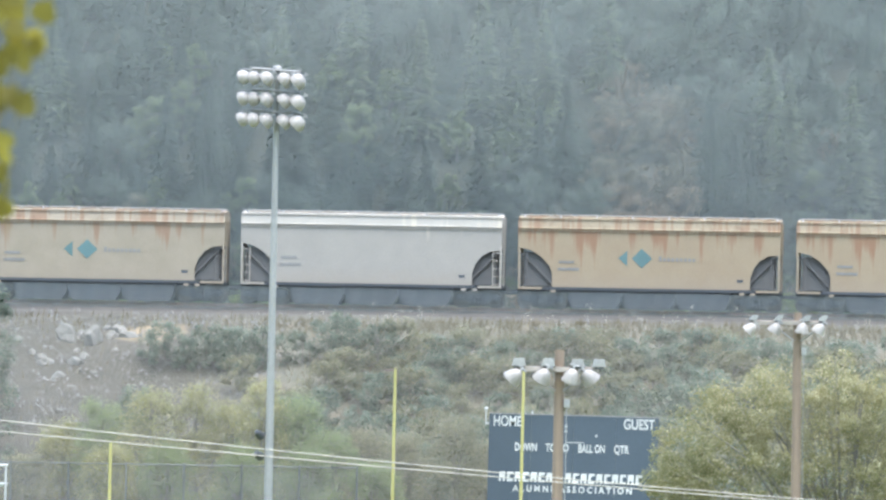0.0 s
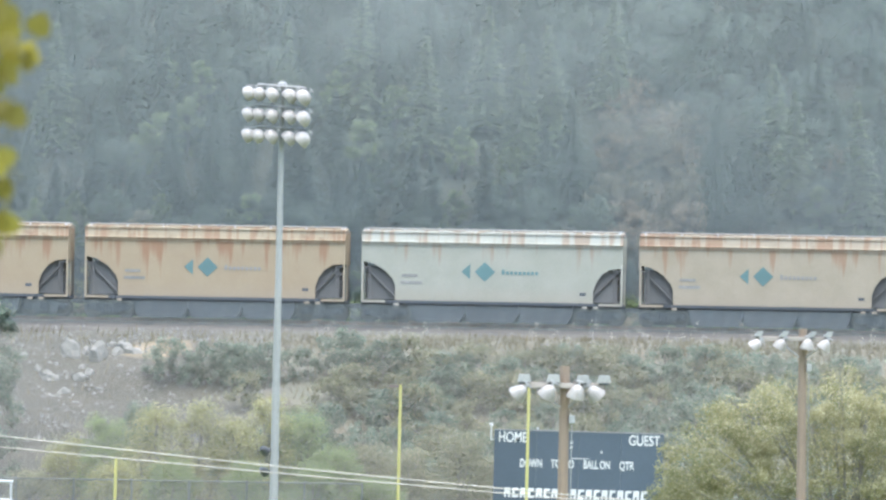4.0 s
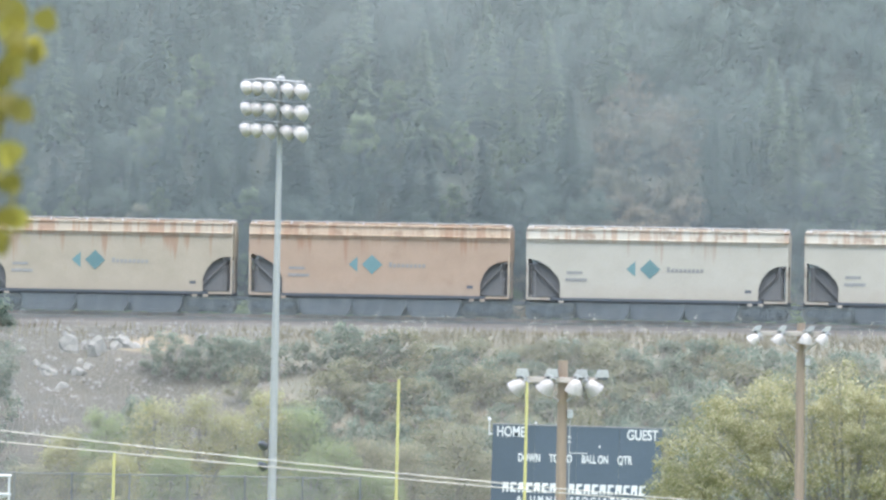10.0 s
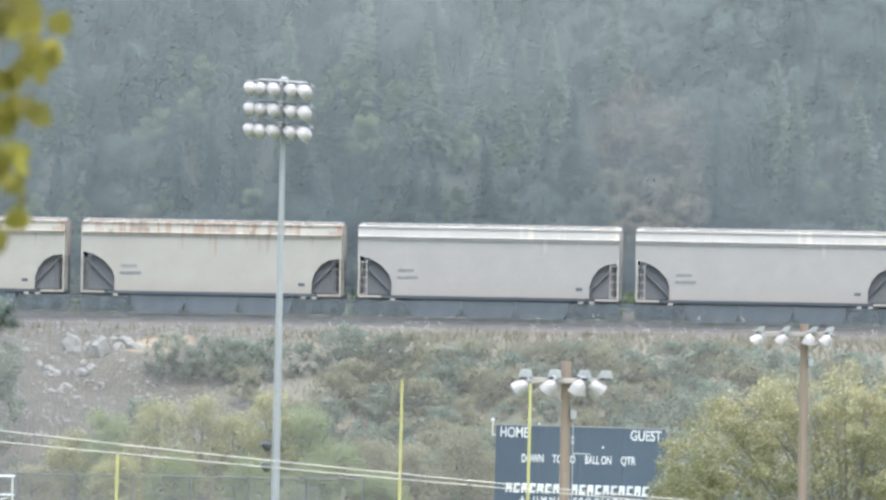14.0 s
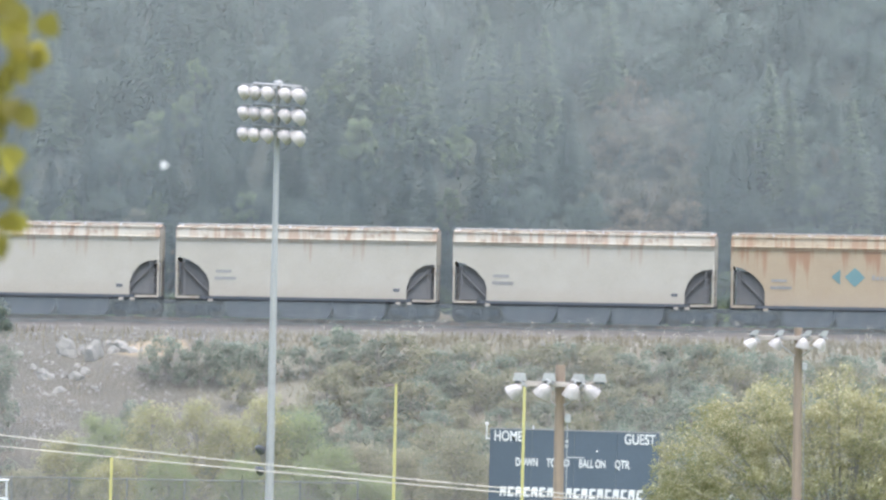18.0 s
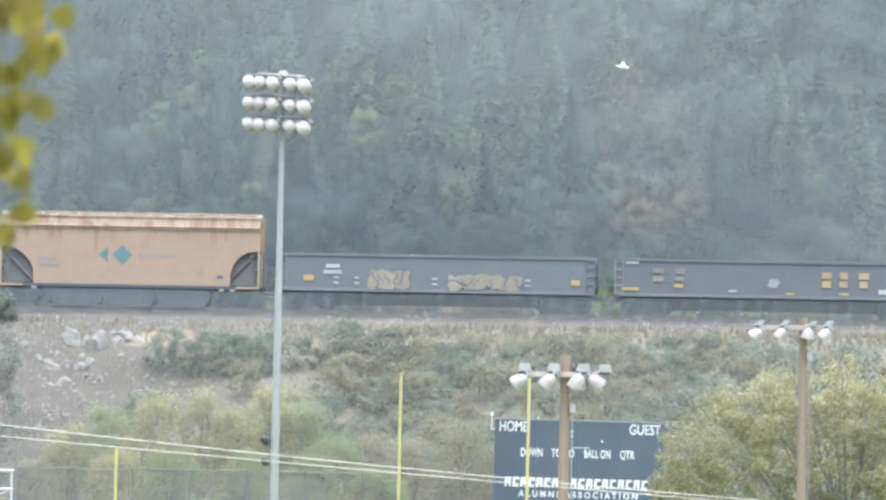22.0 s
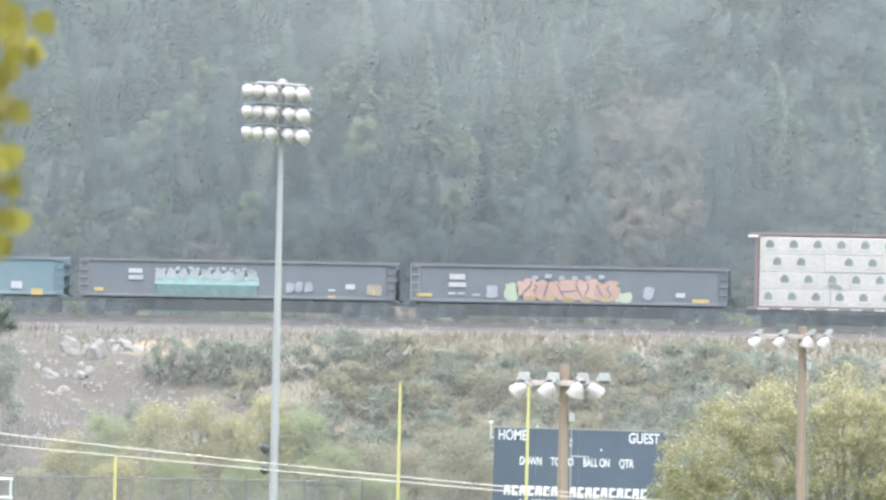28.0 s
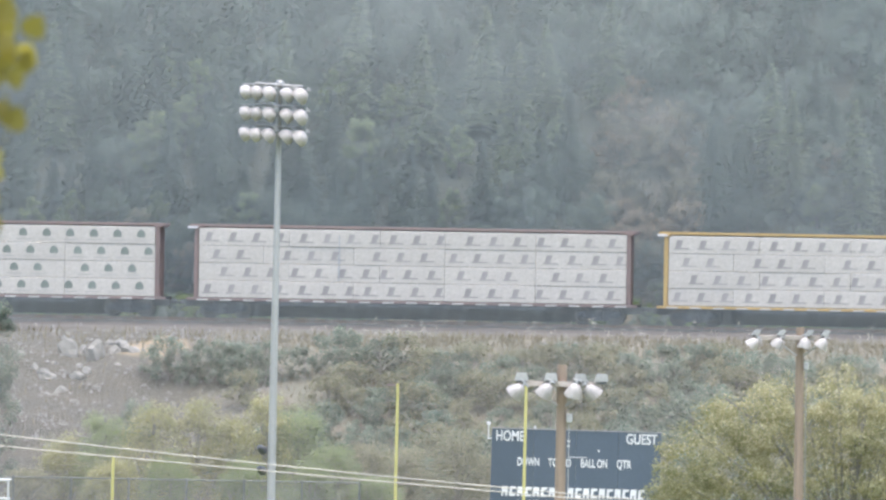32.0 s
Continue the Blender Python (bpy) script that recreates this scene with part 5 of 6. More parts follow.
# ---- plants ----
def leaf_cards(rnd, centres, size, per, spread, flat=0.55, fine=False, wild=1.0):
    """Small four-cornered leaves thrown round clump centres; most of them face up and outwards."""
    verts, faces = [], []
    for c, r in centres:
        for _ in range(per):
            d = Vector((rnd.gauss(0, 1), rnd.gauss(0, 1), rnd.gauss(0, 0.8)))
            d = d.normalized() * r * (rnd.random() ** 0.33) * spread
            p = Vector(c) + d
            n = (d.normalized() * 0.5 + Vector((rnd.uniform(-0.45, 0.35) * wild, rnd.uniform(-0.6, 0.2) * wild, flat + rnd.uniform(-0.3, 0.3) * wild))).normalized()
            u = n.orthogonal().normalized()
            u = Matrix.Rotation(rnd.uniform(0, 6.28), 3, n) @ u
            v = n.cross(u)
            a, b = size * rnd.uniform(0.6, 1.3), size * rnd.uniform(0.4, 0.8)
            k = len(verts)
            if fine:
                verts += [p - u * a - v * b * 0.6, p + v * b * 1.3, p + u * a - v * b * 0.6]
                faces.append((k, k + 1, k + 2))
            else:
                verts += [p - u * a, p + v * b + n * b * 0.3, p + u * a, p - v * b + n * b * 0.3]
                faces += [(k, k + 1, k + 2), (k, k + 2, k + 3)]
    return verts, faces


def soft_crown(parent, leaf, verts, faces, normals):
    """A crown whose leaves take the light as the clump and the crown they belong to do, not each by its own tilt."""
    turned_out = []
    for f in faces:
        p, q, r = (verts[i] for i in f[:3])
        turned_out.append(f if (q - p).cross(r - p).dot(normals[f[0]]) > 0 else f[::-1])
    me = mesh_from("crown", verts, turned_out, leaf)
    me.update()
    me.shade_smooth()
    me.normals_split_custom_set_from_vertices(normals)
    return link("crown", me, leaf, parent)


def clump_normals(verts, centres, middle, up=0.9):
    per = len(verts) // len(centres)
    out = []
    for i, p in enumerate(verts):
        c = Vector(centres[min(i // per, len(centres) - 1)][0])
        out.append(((p - middle).normalized() * 0.5 + (p - c).normalized() * 0.2 + Vector((0, 0, up))).normalized())
    return out


def leafy_tree(name, label, category, leaf, h, r, clumps, per, size, seed, base=0.25, group="", squat=1.0, lump=(0.16, 0.30), fine=False, wild=1.0, spire=0.0):
    """A tapered trunk, limbs to every large clump, and a crown of loose clumps."""
    rnd = random.Random(seed)
    t = thing(name, label, category, group)
    centres = []
    for i in range(clumps):
        z = h * (base + (1 - base) * rnd.random() ** 0.8 * 0.93)
        q = (z / h - base) / (1 - base)
        rr = r * math.sqrt(max(0.06, 1 - (abs(q - 0.35) / 0.68) ** 2.2)) * squat * (1 - spire * q)
        a, d = rnd.uniform(0, 6.283), rr * math.sqrt(rnd.random())
        centres.append(((math.cos(a) * d, math.sin(a) * d, z), r * rnd.uniform(*lump) * (1 - 0.4 * spire * q)))
    bm = bmesh.new()
    rod(bm, (0, 0, -0.4), (0, 0, h * 0.55), 0.028 * h, 0.012 * h, 8)
    rod(bm, (0, 0, h * 0.55), (0.1, 0, h * 0.85), 0.012 * h, 0.004 * h, 6)
    for c, cr in centres[::max(1, clumps // 14)]:
        z0 = min(h * 0.6, c[2] * 0.6)
        rod(bm, (0, 0, z0), c, 0.008 * h, 0.002 * h, 5)
    part("trunk", bm, BARK, t)
    v, f = leaf_cards(rnd, centres, size, per, 1.0, fine=fine, wild=wild)
    soft_crown(t, leaf, v, f, clump_normals(v, centres, Vector((0, 0, h * 0.4))))
    return t


def conifer(label, h, r, seed, leaf, group):
    rnd = random.Random(seed)
    t = thing("fir_tree", label, "fir tree", group)
    part("trunk", rod(bmesh.new(), (0, 0, -0.6), (0, 0, h * 0.98), 0.012 * h, 0.002 * h, 7), BARK, t)
    verts, faces = [], []
    z = h * 0.06
    while z < h * 0.985:
        q = 1 - z / h
        reach = r * (q ** 0.85) * rnd.uniform(0.72, 1.12) + 0.12
        n = max(4, int(6 + 5 * q))
        a0 = rnd.uniform(0, 6.28)
        for k in range(n):
            a = a0 + 6.283 * k / n + rnd.uniform(-0.25, 0.25)
            rl = reach * rnd.uniform(0.65, 1.15)
            droop, lift = rnd.uniform(0.05, 0.5), rnd.uniform(-0.22, 0.22)
            steps = max(3, int(rl / 0.17))
            for s in range(steps):
                f = (s + 0.6) / steps
                c = Vector((math.cos(a) * rl * f, math.sin(a) * rl * f, z + lift - droop * rl * f * f + 0.1 * f))
                for side in (-1, 1):
                    b = a + side * rnd.uniform(0.5, 1.2)
                    ln = (0.15 + 0.13 * (1 - f)) * rnd.uniform(0.7, 1.2) * (0.55 + 0.45 * min(1, rl))
                    tip = c + Vector((math.cos(b) * ln, math.sin(b) * ln, -ln * rnd.uniform(0.0, 0.5)))
                    up = Vector((-math.sin(b), math.cos(b), 0)) * 0.06 * rnd.uniform(0.8, 1.4) + Vector((0, 0, 0.06 * rnd.uniform(-1, 1)))
                    i = len(verts)
                    verts += [c - up * 0.5, c + up, tip, (c + tip) / 2 - up - Vector((0, 0, 0.03))]
                    faces += [(i, i + 1, i + 2), (i, i + 2, i + 3)]
        z += h * rnd.uniform(0.010, 0.015) + 0.03
    soft_crown(t, leaf, verts, faces, [Vector((p.x * 0.6, p.y * 0.6, r)).normalized() for p in verts])
    return t


def scatter(models, spots, scale=(0.85, 1.15), seed=0, sink=0.15):
    """Sets the models themselves and then copies of them at spots of (x, w)."""
    rnd = random.Random(seed)
    for i, (x, w) in enumerate(spots):
        m = models[i % len(models)]
        s = rnd.uniform(*scale)
        at = Matrix.Translation(on_ground(x, w, sink)) @ pose(0, 0, 0, rnd.uniform(-3, 3), rnd.uniform(-3, 3), rnd.uniform(0, 360))
        if i < len(models):
            m.matrix_basis = at @ Matrix.Scale(s, 4)
        else:
            c = copy_thing(m, at)
            c.scale = (s, s, s)


# ---- the wooded hillside ----
FIR = "dark blue-green fir tree on the hillside"
PALE_FIR = "pale grey-green fir with a pointed top"
PALE = "rounded pale green broadleaf tree among the firs"
DUSKY = "dull blue-green bush filling the gaps between the firs"
TAN = "dry tan bush in the hillside clearing"
HG = "trees on the hillside"
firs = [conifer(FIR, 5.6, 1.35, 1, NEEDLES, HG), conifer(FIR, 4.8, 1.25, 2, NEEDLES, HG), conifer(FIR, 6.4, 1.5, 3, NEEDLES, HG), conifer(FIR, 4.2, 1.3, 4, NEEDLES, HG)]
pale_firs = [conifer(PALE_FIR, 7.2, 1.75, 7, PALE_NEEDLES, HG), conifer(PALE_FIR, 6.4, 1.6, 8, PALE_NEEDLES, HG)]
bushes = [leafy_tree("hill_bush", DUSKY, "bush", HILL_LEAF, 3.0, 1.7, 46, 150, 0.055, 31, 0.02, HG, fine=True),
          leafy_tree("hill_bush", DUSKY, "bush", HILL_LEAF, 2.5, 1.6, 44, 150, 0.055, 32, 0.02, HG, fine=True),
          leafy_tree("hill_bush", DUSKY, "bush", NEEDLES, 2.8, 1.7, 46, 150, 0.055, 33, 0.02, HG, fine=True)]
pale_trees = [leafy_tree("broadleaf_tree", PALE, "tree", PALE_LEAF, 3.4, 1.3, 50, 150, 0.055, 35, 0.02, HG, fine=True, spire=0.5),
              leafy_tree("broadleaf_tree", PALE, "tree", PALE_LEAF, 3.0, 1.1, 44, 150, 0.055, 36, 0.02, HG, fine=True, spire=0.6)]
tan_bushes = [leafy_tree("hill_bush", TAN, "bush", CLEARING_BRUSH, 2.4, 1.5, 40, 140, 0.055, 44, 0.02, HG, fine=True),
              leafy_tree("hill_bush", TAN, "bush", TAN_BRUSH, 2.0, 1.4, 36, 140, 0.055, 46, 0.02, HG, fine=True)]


def in_clearing(x, w):
    """The dry gap in the wood: broad at its foot, narrowing and leaning uphill."""
    u = (w - 620) / 20
    return 0 < u < 0.85 and abs(x - 12.3 + 0.6 * u) < 3.4 - 1.9 * u


TALL_PALE = [(-22.2, 631), (-9.4, 633.4), (-5.2, 634.4), (-1.3, 630.5), (4.0, 630.4), (5.9, 632.5), (19.4, 626), (18.7, 629.4), (23.3, 624.7), (2.2, 634.1), (9.3, 636.1)]
ROUND_PALE = [(-14.7, 630.6), (-17.2, 628.8), (-16.0, 629.5), (-6.4, 633.7), (-2.9, 632.4), (0.9, 629.0), (-4.7, 628.0), (-11.9, 621.5), (3.6, 626.8), (0.4, 623.1), (-10.8, 622.0), (-20.8, 622.2)]


def in_front_of_pale(x, w):
    """Room is left before the paler trees, so that they stand free."""
    return any(abs(x - px) < 1.1 and -0.8 < pw - w < 4.5 for px, pw in TALL_PALE) or any(abs(x - px) < 0.9 and -0.8 < pw - w < 2.2 for px, pw in ROUND_PALE)


rnd = random.Random(21)
fir_spots, bush_spots, tan_spots, pale_spots = [], [], [], []
for row in range(16):
    w = 618.5 + row * 2.3
    half = w * 0.041 + 2.5
    n = int(half * 2 / 1.9)
    for k in range(n):
        x, ww = -half + (k + 0.5) * 2 * half / n + rnd.uniform(-0.8, 0.8), w + rnd.uniform(-1.0, 1.0)
        tone = noise.noise(Vector((x * 0.11, w * 0.16, 5.0)))
        if in_front_of_pale(x, ww) and not in_clearing(x, ww):
            continue
        if in_clearing(x, ww):
            tan_spots.append((x, ww))
        elif row < 2 or rnd.random() < 0.55:
            (pale_spots if tone > 0.32 and rnd.random() < 0.4 else bush_spots).append((x, ww))
        else:
            fir_spots.append((x, ww))
for models, spots, seed in ((firs, fir_spots, 5), (bushes, bush_spots, 6), (tan_bushes, tan_spots, 17)):
    rnd.shuffle(spots)
    scatter(models, spots, (0.72, 1.1), seed, 0.15)
# the paler trees that stand out
scatter(pale_firs, TALL_PALE, (0.95, 1.15), 9, 0.1)
scatter(pale_trees, ROUND_PALE + pale_spots, (0.85, 1.2), 10, 0.1)
scatter(tan_bushes[::-1], [(-19.2, 639.2), (15.9, 623.3), (21.2, 621.2), (-17.0, 622.0), (22.1, 629.1)], (0.8, 1.0), 11, 0.1)
lone = copy_thing(firs[1], Matrix.Translation(on_ground(15.1, 621.6, 0.1)))
lone.scale = (0.9, 0.9, 0.95)


def undergrowth():
    """Low leafy growth that covers the slope between the trees."""
    rnd = random.Random(52)
    v, f, up = [], [], []
    for i in range(26000):
        w = rnd.uniform(611, 662)
        x = rnd.uniform(-1, 1) * (w * 0.041 + 3)
        p = Vector(on_ground(x, w))
        p.z += rnd.uniform(0.0, 0.5)
        a, b = rnd.uniform(0, 6.28), rnd.uniform(0.05, 0.13)
        u = Vector((math.cos(a) * b, math.sin(a) * b, rnd.uniform(-0.03, 0.03)))
        k = len(v)
        v += [p - u, p + u, p + Vector((-u.y, u.x, rnd.uniform(0.02, 0.16)))]
        n = Vector((rnd.uniform(-0.2, 0.2), -0.45, 1)).normalized()
        up += [n, n, n]
        f.append((k, k + 1, k + 2))
    g = soft_crown(None, UNDERGROWTH, v, f, up)
    g.name = "undergrowth"
    tagged(g, "low dull green undergrowth covering the hillside", "undergrowth", kind="stuff")


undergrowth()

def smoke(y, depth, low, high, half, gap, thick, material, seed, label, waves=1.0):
    """Level strands one above the other at many depths, clear air between, imitating haze."""
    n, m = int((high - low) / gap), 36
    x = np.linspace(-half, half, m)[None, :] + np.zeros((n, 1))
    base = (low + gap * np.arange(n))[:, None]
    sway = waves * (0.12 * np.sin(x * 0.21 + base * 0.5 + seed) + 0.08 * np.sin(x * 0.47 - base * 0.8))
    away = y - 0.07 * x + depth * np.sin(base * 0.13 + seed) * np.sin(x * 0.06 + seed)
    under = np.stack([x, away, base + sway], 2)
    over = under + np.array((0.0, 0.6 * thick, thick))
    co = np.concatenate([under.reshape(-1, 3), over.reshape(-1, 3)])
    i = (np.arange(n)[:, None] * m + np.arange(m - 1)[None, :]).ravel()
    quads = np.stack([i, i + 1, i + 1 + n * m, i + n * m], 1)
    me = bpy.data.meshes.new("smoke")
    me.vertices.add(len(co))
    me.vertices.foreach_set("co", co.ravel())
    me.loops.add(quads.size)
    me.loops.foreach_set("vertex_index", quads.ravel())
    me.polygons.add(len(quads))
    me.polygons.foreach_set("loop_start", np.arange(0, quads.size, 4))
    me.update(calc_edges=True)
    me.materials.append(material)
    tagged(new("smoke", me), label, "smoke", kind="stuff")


# haze strands added and sized to veil hillside, bank and undersides from the camera
smoke(612.5, 2.5, 12.3, 36.0, 29.0, 0.018, 0.0102, HAZE_STRAND, 8, "thin blue-grey strands standing in for haze before the wooded hillside")
smoke(541.0, 2.5, 0.1, 12.5, 25.0, 0.016, 0.0036, PALE_HAZE_STRAND, 9, "thin pale strands standing in for haze before the rail bank")
smoke(597.6, 0.1, 12.2, 13.72, 26.0, 0.018, 0.0062, HAZE_STRAND, 10, "thin blue-grey strands standing in for haze over the wagon undersides", 0.0)

HB = "low brush at the foot of the hillside"
low = [leafy_tree("hill_bush", "low dry tan brush at the hill foot", "bush", TAN_BRUSH, 1.6, 1.3, 28, 120, 0.05, 41, 0.05, HB, fine=True),
       leafy_tree("hill_bush", "low green brush at the hill foot", "bush", MID_GREEN, 1.9, 1.4, 30, 120, 0.05, 42, 0.05, HB, fine=True),
       leafy_tree("hill_bush", "low pale green brush at the hill foot", "bush", PALE_LEAF, 2.2, 1.4, 30, 120, 0.05, 43, 0.05, HB, fine=True),
       leafy_tree("hill_bush", "low dull blue-green brush at the hill foot", "bush", HILL_LEAF, 2.2, 1.5, 32, 120, 0.05, 40, 0.05, HB, fine=True)]
spots = [(-30 + k * 2.3 + rnd.uniform(-0.9, 0.9), w + rnd.uniform(-1.2, 1.2)) for w in (611.5, 614, 616.5) for k in range(27)]
spots += [(-36 + k * 1.7 + rnd.uniform(-0.6, 0.6), 608.5 + rnd.uniform(-0.8, 0.8)) for k in range(43)]
rnd.shuffle(spots)
scatter(low, spots, (0.6, 1.05), 7, 0.1)
for x, w, h, r, leaf, label, seed in ((-18.2, 614, 2.9, 1.0, YELLOW_GREEN, "bright yellow-green bush behind the track", 47), (-19.4, 615, 2.4, 0.9, YELLOW_GREEN, "bright yellow-green bush behind the track", 48),
                                      (-12.6, 616, 3.0, 1.2, TAN_BRUSH, "tall dry tan bush behind the track", 49), (-14.0, 617, 2.6, 1.2, TAN_BRUSH, "tall dry tan bush behind the track", 50)):
    t = leafy_tree("hill_bush", label, "bush", leaf, h, r, 36, 120, 0.05, seed, 0.03, HB, fine=True)
    t.matrix_basis = Matrix.Translation(on_ground(x, w, 0.1))

# shrubs on the rail bank
SB = "shrubs on the rail bank"
shrubs = [leafy_tree("shrub", "blue-green leafy shrub on the rail bank", "shrub", SHRUB_TEAL, 1.9, 1.25, 30, 80, 0.07, 51, 0.03, SB, fine=True),
          leafy_tree("shrub", "olive dry shrub on the rail bank", "shrub", SHRUB_OLIVE, 1.5, 1.2, 28, 80, 0.07, 52, 0.03, SB, fine=True),
          leafy_tree("shrub", "blue-green leafy shrub on the rail bank", "shrub", SHRUB_TEAL, 2.3, 1.35, 34, 80, 0.07, 53, 0.03, SB, fine=True),
          leafy_tree("shrub", "olive dry shrub on the rail bank", "shrub", SHRUB_OLIVE, 2.1, 1.4, 32, 80, 0.07, 54, 0.03, SB, fine=True)]
spots = []
for row in range(11):
    w = 560 + row * 2.55
    for k in range(23):
        x = -10 + k * 1.55 + rnd.uniform(-0.8, 0.8)
        if x < -4 and w < 578 and rnd.random() < 0.6:
            continue
        spots.append((x, w + rnd.uniform(-1.3, 1.3)))
spots += [(rnd.uniform(-15.5, -5), rnd.uniform(557, 581)) for _ in range(22)]
spots += [(rnd.uniform(-15.5, -7.5), rnd.uniform(568, 584)) for _ in range(22)]
spots += [(-13.4, 585.5), (-12.2, 586), (-11.0, 585.5), (-14.3, 584.8), (-10.4, 584.6)]
rnd.shuffle(spots)
# the dry shoulder beside the scree carries few shrubs
spots = [(x, min(w, 583.6)) for x, w in spots if not (x < -5.5 and 568 < w < 584 and rnd.random() < 0.6)]
scatter(shrubs, spots, (0.75, 1.2), 8, 0.05)


def seed_heads():
    rnd = random.Random(77)
    v, f = [], []
    for i in range(650):
        x, w = rnd.uniform(-9, 23), rnd.uniform(570, 590)
        if noise.noise(Vector((x * 0.16, w * 0.16, 2))) < -0.05:
            continue
        p = Vector(on_ground(x, w))
        p.z += rnd.uniform(0.7, 1.9)
        a, b = leaf_cards(rnd, [(p, 0.20)], 0.06, 7, 1.0)
        k = len(v)
        v += a
        f += [tuple(j + k for j in q) for q in b]
    tagged(new("seed_heads", mesh_from("seed_heads", v, f, SEED_HEAD)), "pale dry seed heads among the bank shrubs", "seed heads", kind="stuff")


def dry_grass():
    rnd = random.Random(78)
    v, f = [], []
    for i in range(9000):
        x = rnd.uniform(-26, 26)
        w = rnd.choice((rnd.uniform(588.5, 592.3), rnd.uniform(562, 592)))
        if x < -9 + rnd.uniform(-2, 2) and rnd.random() < 0.75:
            continue
        p = Vector(on_ground(x, w, 0.03))
        h, a = rnd.uniform(0.2, 0.6), rnd.uniform(0, 6.28)
        d = Vector((math.cos(a), math.sin(a), 0)) * 0.05
        k = len(v)
        v += [p - d, p + d, p + Vector((rnd.uniform(-0.2, 0.2), rnd.uniform(-0.2, 0.2), h))]
        f.append((k, k + 1, k + 2))
    tagged(new("dry_grass", mesh_from("dry_grass", v, f, DRY_GRASS)), "dry tan grass tufts on the rail bank", "grass", kind="stuff")


seed_heads()
dry_grass()

# trees at the foot of the bank
FB = "trees below the rail bank"
YT = "bushy yellow-green young tree below the rail bank"
GT = "bushy green tree below the rail bank"
TT = "dull olive-brown tree below the rail bank"
for x, w, h, r, leaf, label, seed in (
        (-14.2, 549, 9.0, 2.0, YELLOW_GREEN, YT, 61), (-16.6, 550, 8.3, 1.8, MID_GREEN, GT, 62), (-12.0, 551, 9.2, 1.9, YELLOW_GREEN, YT, 63),
        (-8.6, 550, 9.6, 1.6, YELLOW_GREEN, YT, 64), (-7.0, 551, 8.8, 1.8, MID_GREEN, GT, 65), (-5.2, 550, 7.0, 1.7, MID_GREEN, GT, 66),
        (-18.6, 551, 7.2, 1.6, YELLOW_GREEN, YT, 67), (-10.2, 552, 8.0, 1.8, YELLOW_GREEN, YT, 68), (-3.4, 552, 6.8, 1.7, SHRUB_OLIVE, TT, 69),
        (-1.4, 551, 6.9, 1.6, SHRUB_OLIVE, TT, 70), (0.9, 549, 7.9, 2.0, SHRUB_OLIVE, TT, 71), (-20.4, 549, 5.4, 1.4, SHRUB_OLIVE, TT, 72),
        (-13.2, 546, 6.2, 1.7, MID_GREEN, GT, 73), (-16.0, 546, 6.0, 1.7, YELLOW_GREEN, YT, 74), (-9.6, 546, 6.2, 1.6, MID_GREEN, GT, 75),
        (-6.4, 546, 6.0, 1.7, MID_GREEN, GT, 76), (-3.0, 547, 5.4, 1.6, MID_GREEN, GT, 77), (2.6, 551, 6.6, 1.6, SHRUB_OLIVE, TT, 78)):
    t = leafy_tree("young_tree", label, "tree", leaf, h + 0.3, r * 1.15, 150, 120, 0.055, seed, 0.02, FB, lump=(0.16, 0.42), fine=True, wild=1.6, spire=0.3)
    t.matrix_basis = Matrix.Translation(on_ground(x, w, 0.1))

# dark trees at both edges of the bank
EDGE = "dense dark blue-green tree standing on the rail bank"
for x, w, h, r, seed in ((-23.5, 573, 7.8, 2.0, 81), (-23.9, 566, 7.8, 2.3, 82), (23.4, 562, 11.4, 1.2, 83), (24.4, 566, 11.5, 1.7, 84)):
    t = leafy_tree("dark_tree", EDGE, "tree", SHRUB_TEAL, h, r, 70, 90, 0.09, seed, 0.05, "dark trees on the bank", fine=True)
    t.matrix_basis = Matrix.Translation(on_ground(x, w, 0.1))

# the large poplar in front of the scoreboard: a crown of many lobes, each with its own limb
LOBES = ((-5.37, 9.74, 1.2), (-4.13, 10.92, 1.0), (-3.81, 8.99, 1.45), (-2.21, 11.53, 1.06), (-2.37, 9.6, 1.45), (-0.38, 11.85, 1.12), (-0.54, 9.92, 1.54), (0.94, 11.49, 1.06), (1.21, 9.47, 1.45),
         (-5.05, 8.49, 1.2), (-1.28, 8.3, 1.64), (0.65, 8.11, 1.45), (2.9, 10.8, 1.4), (3.0, 8.5, 1.6), (-3.6, 6.6, 1.5), (-1.0, 6.2, 1.6), (1.6, 6.0, 1.6),
         (-4.6, 7.4, 1.4), (-3.2, 10.2, 1.1), (-1.4, 10.7, 1.1), (0.4, 10.6, 1.1), (2.0, 9.0, 1.3), (-2.6, 7.8, 1.4), (0.0, 7.0, 1.5), (2.4, 7.2, 1.5), (-5.9, 8.2, 0.9), (1.9, 10.2, 1.1))


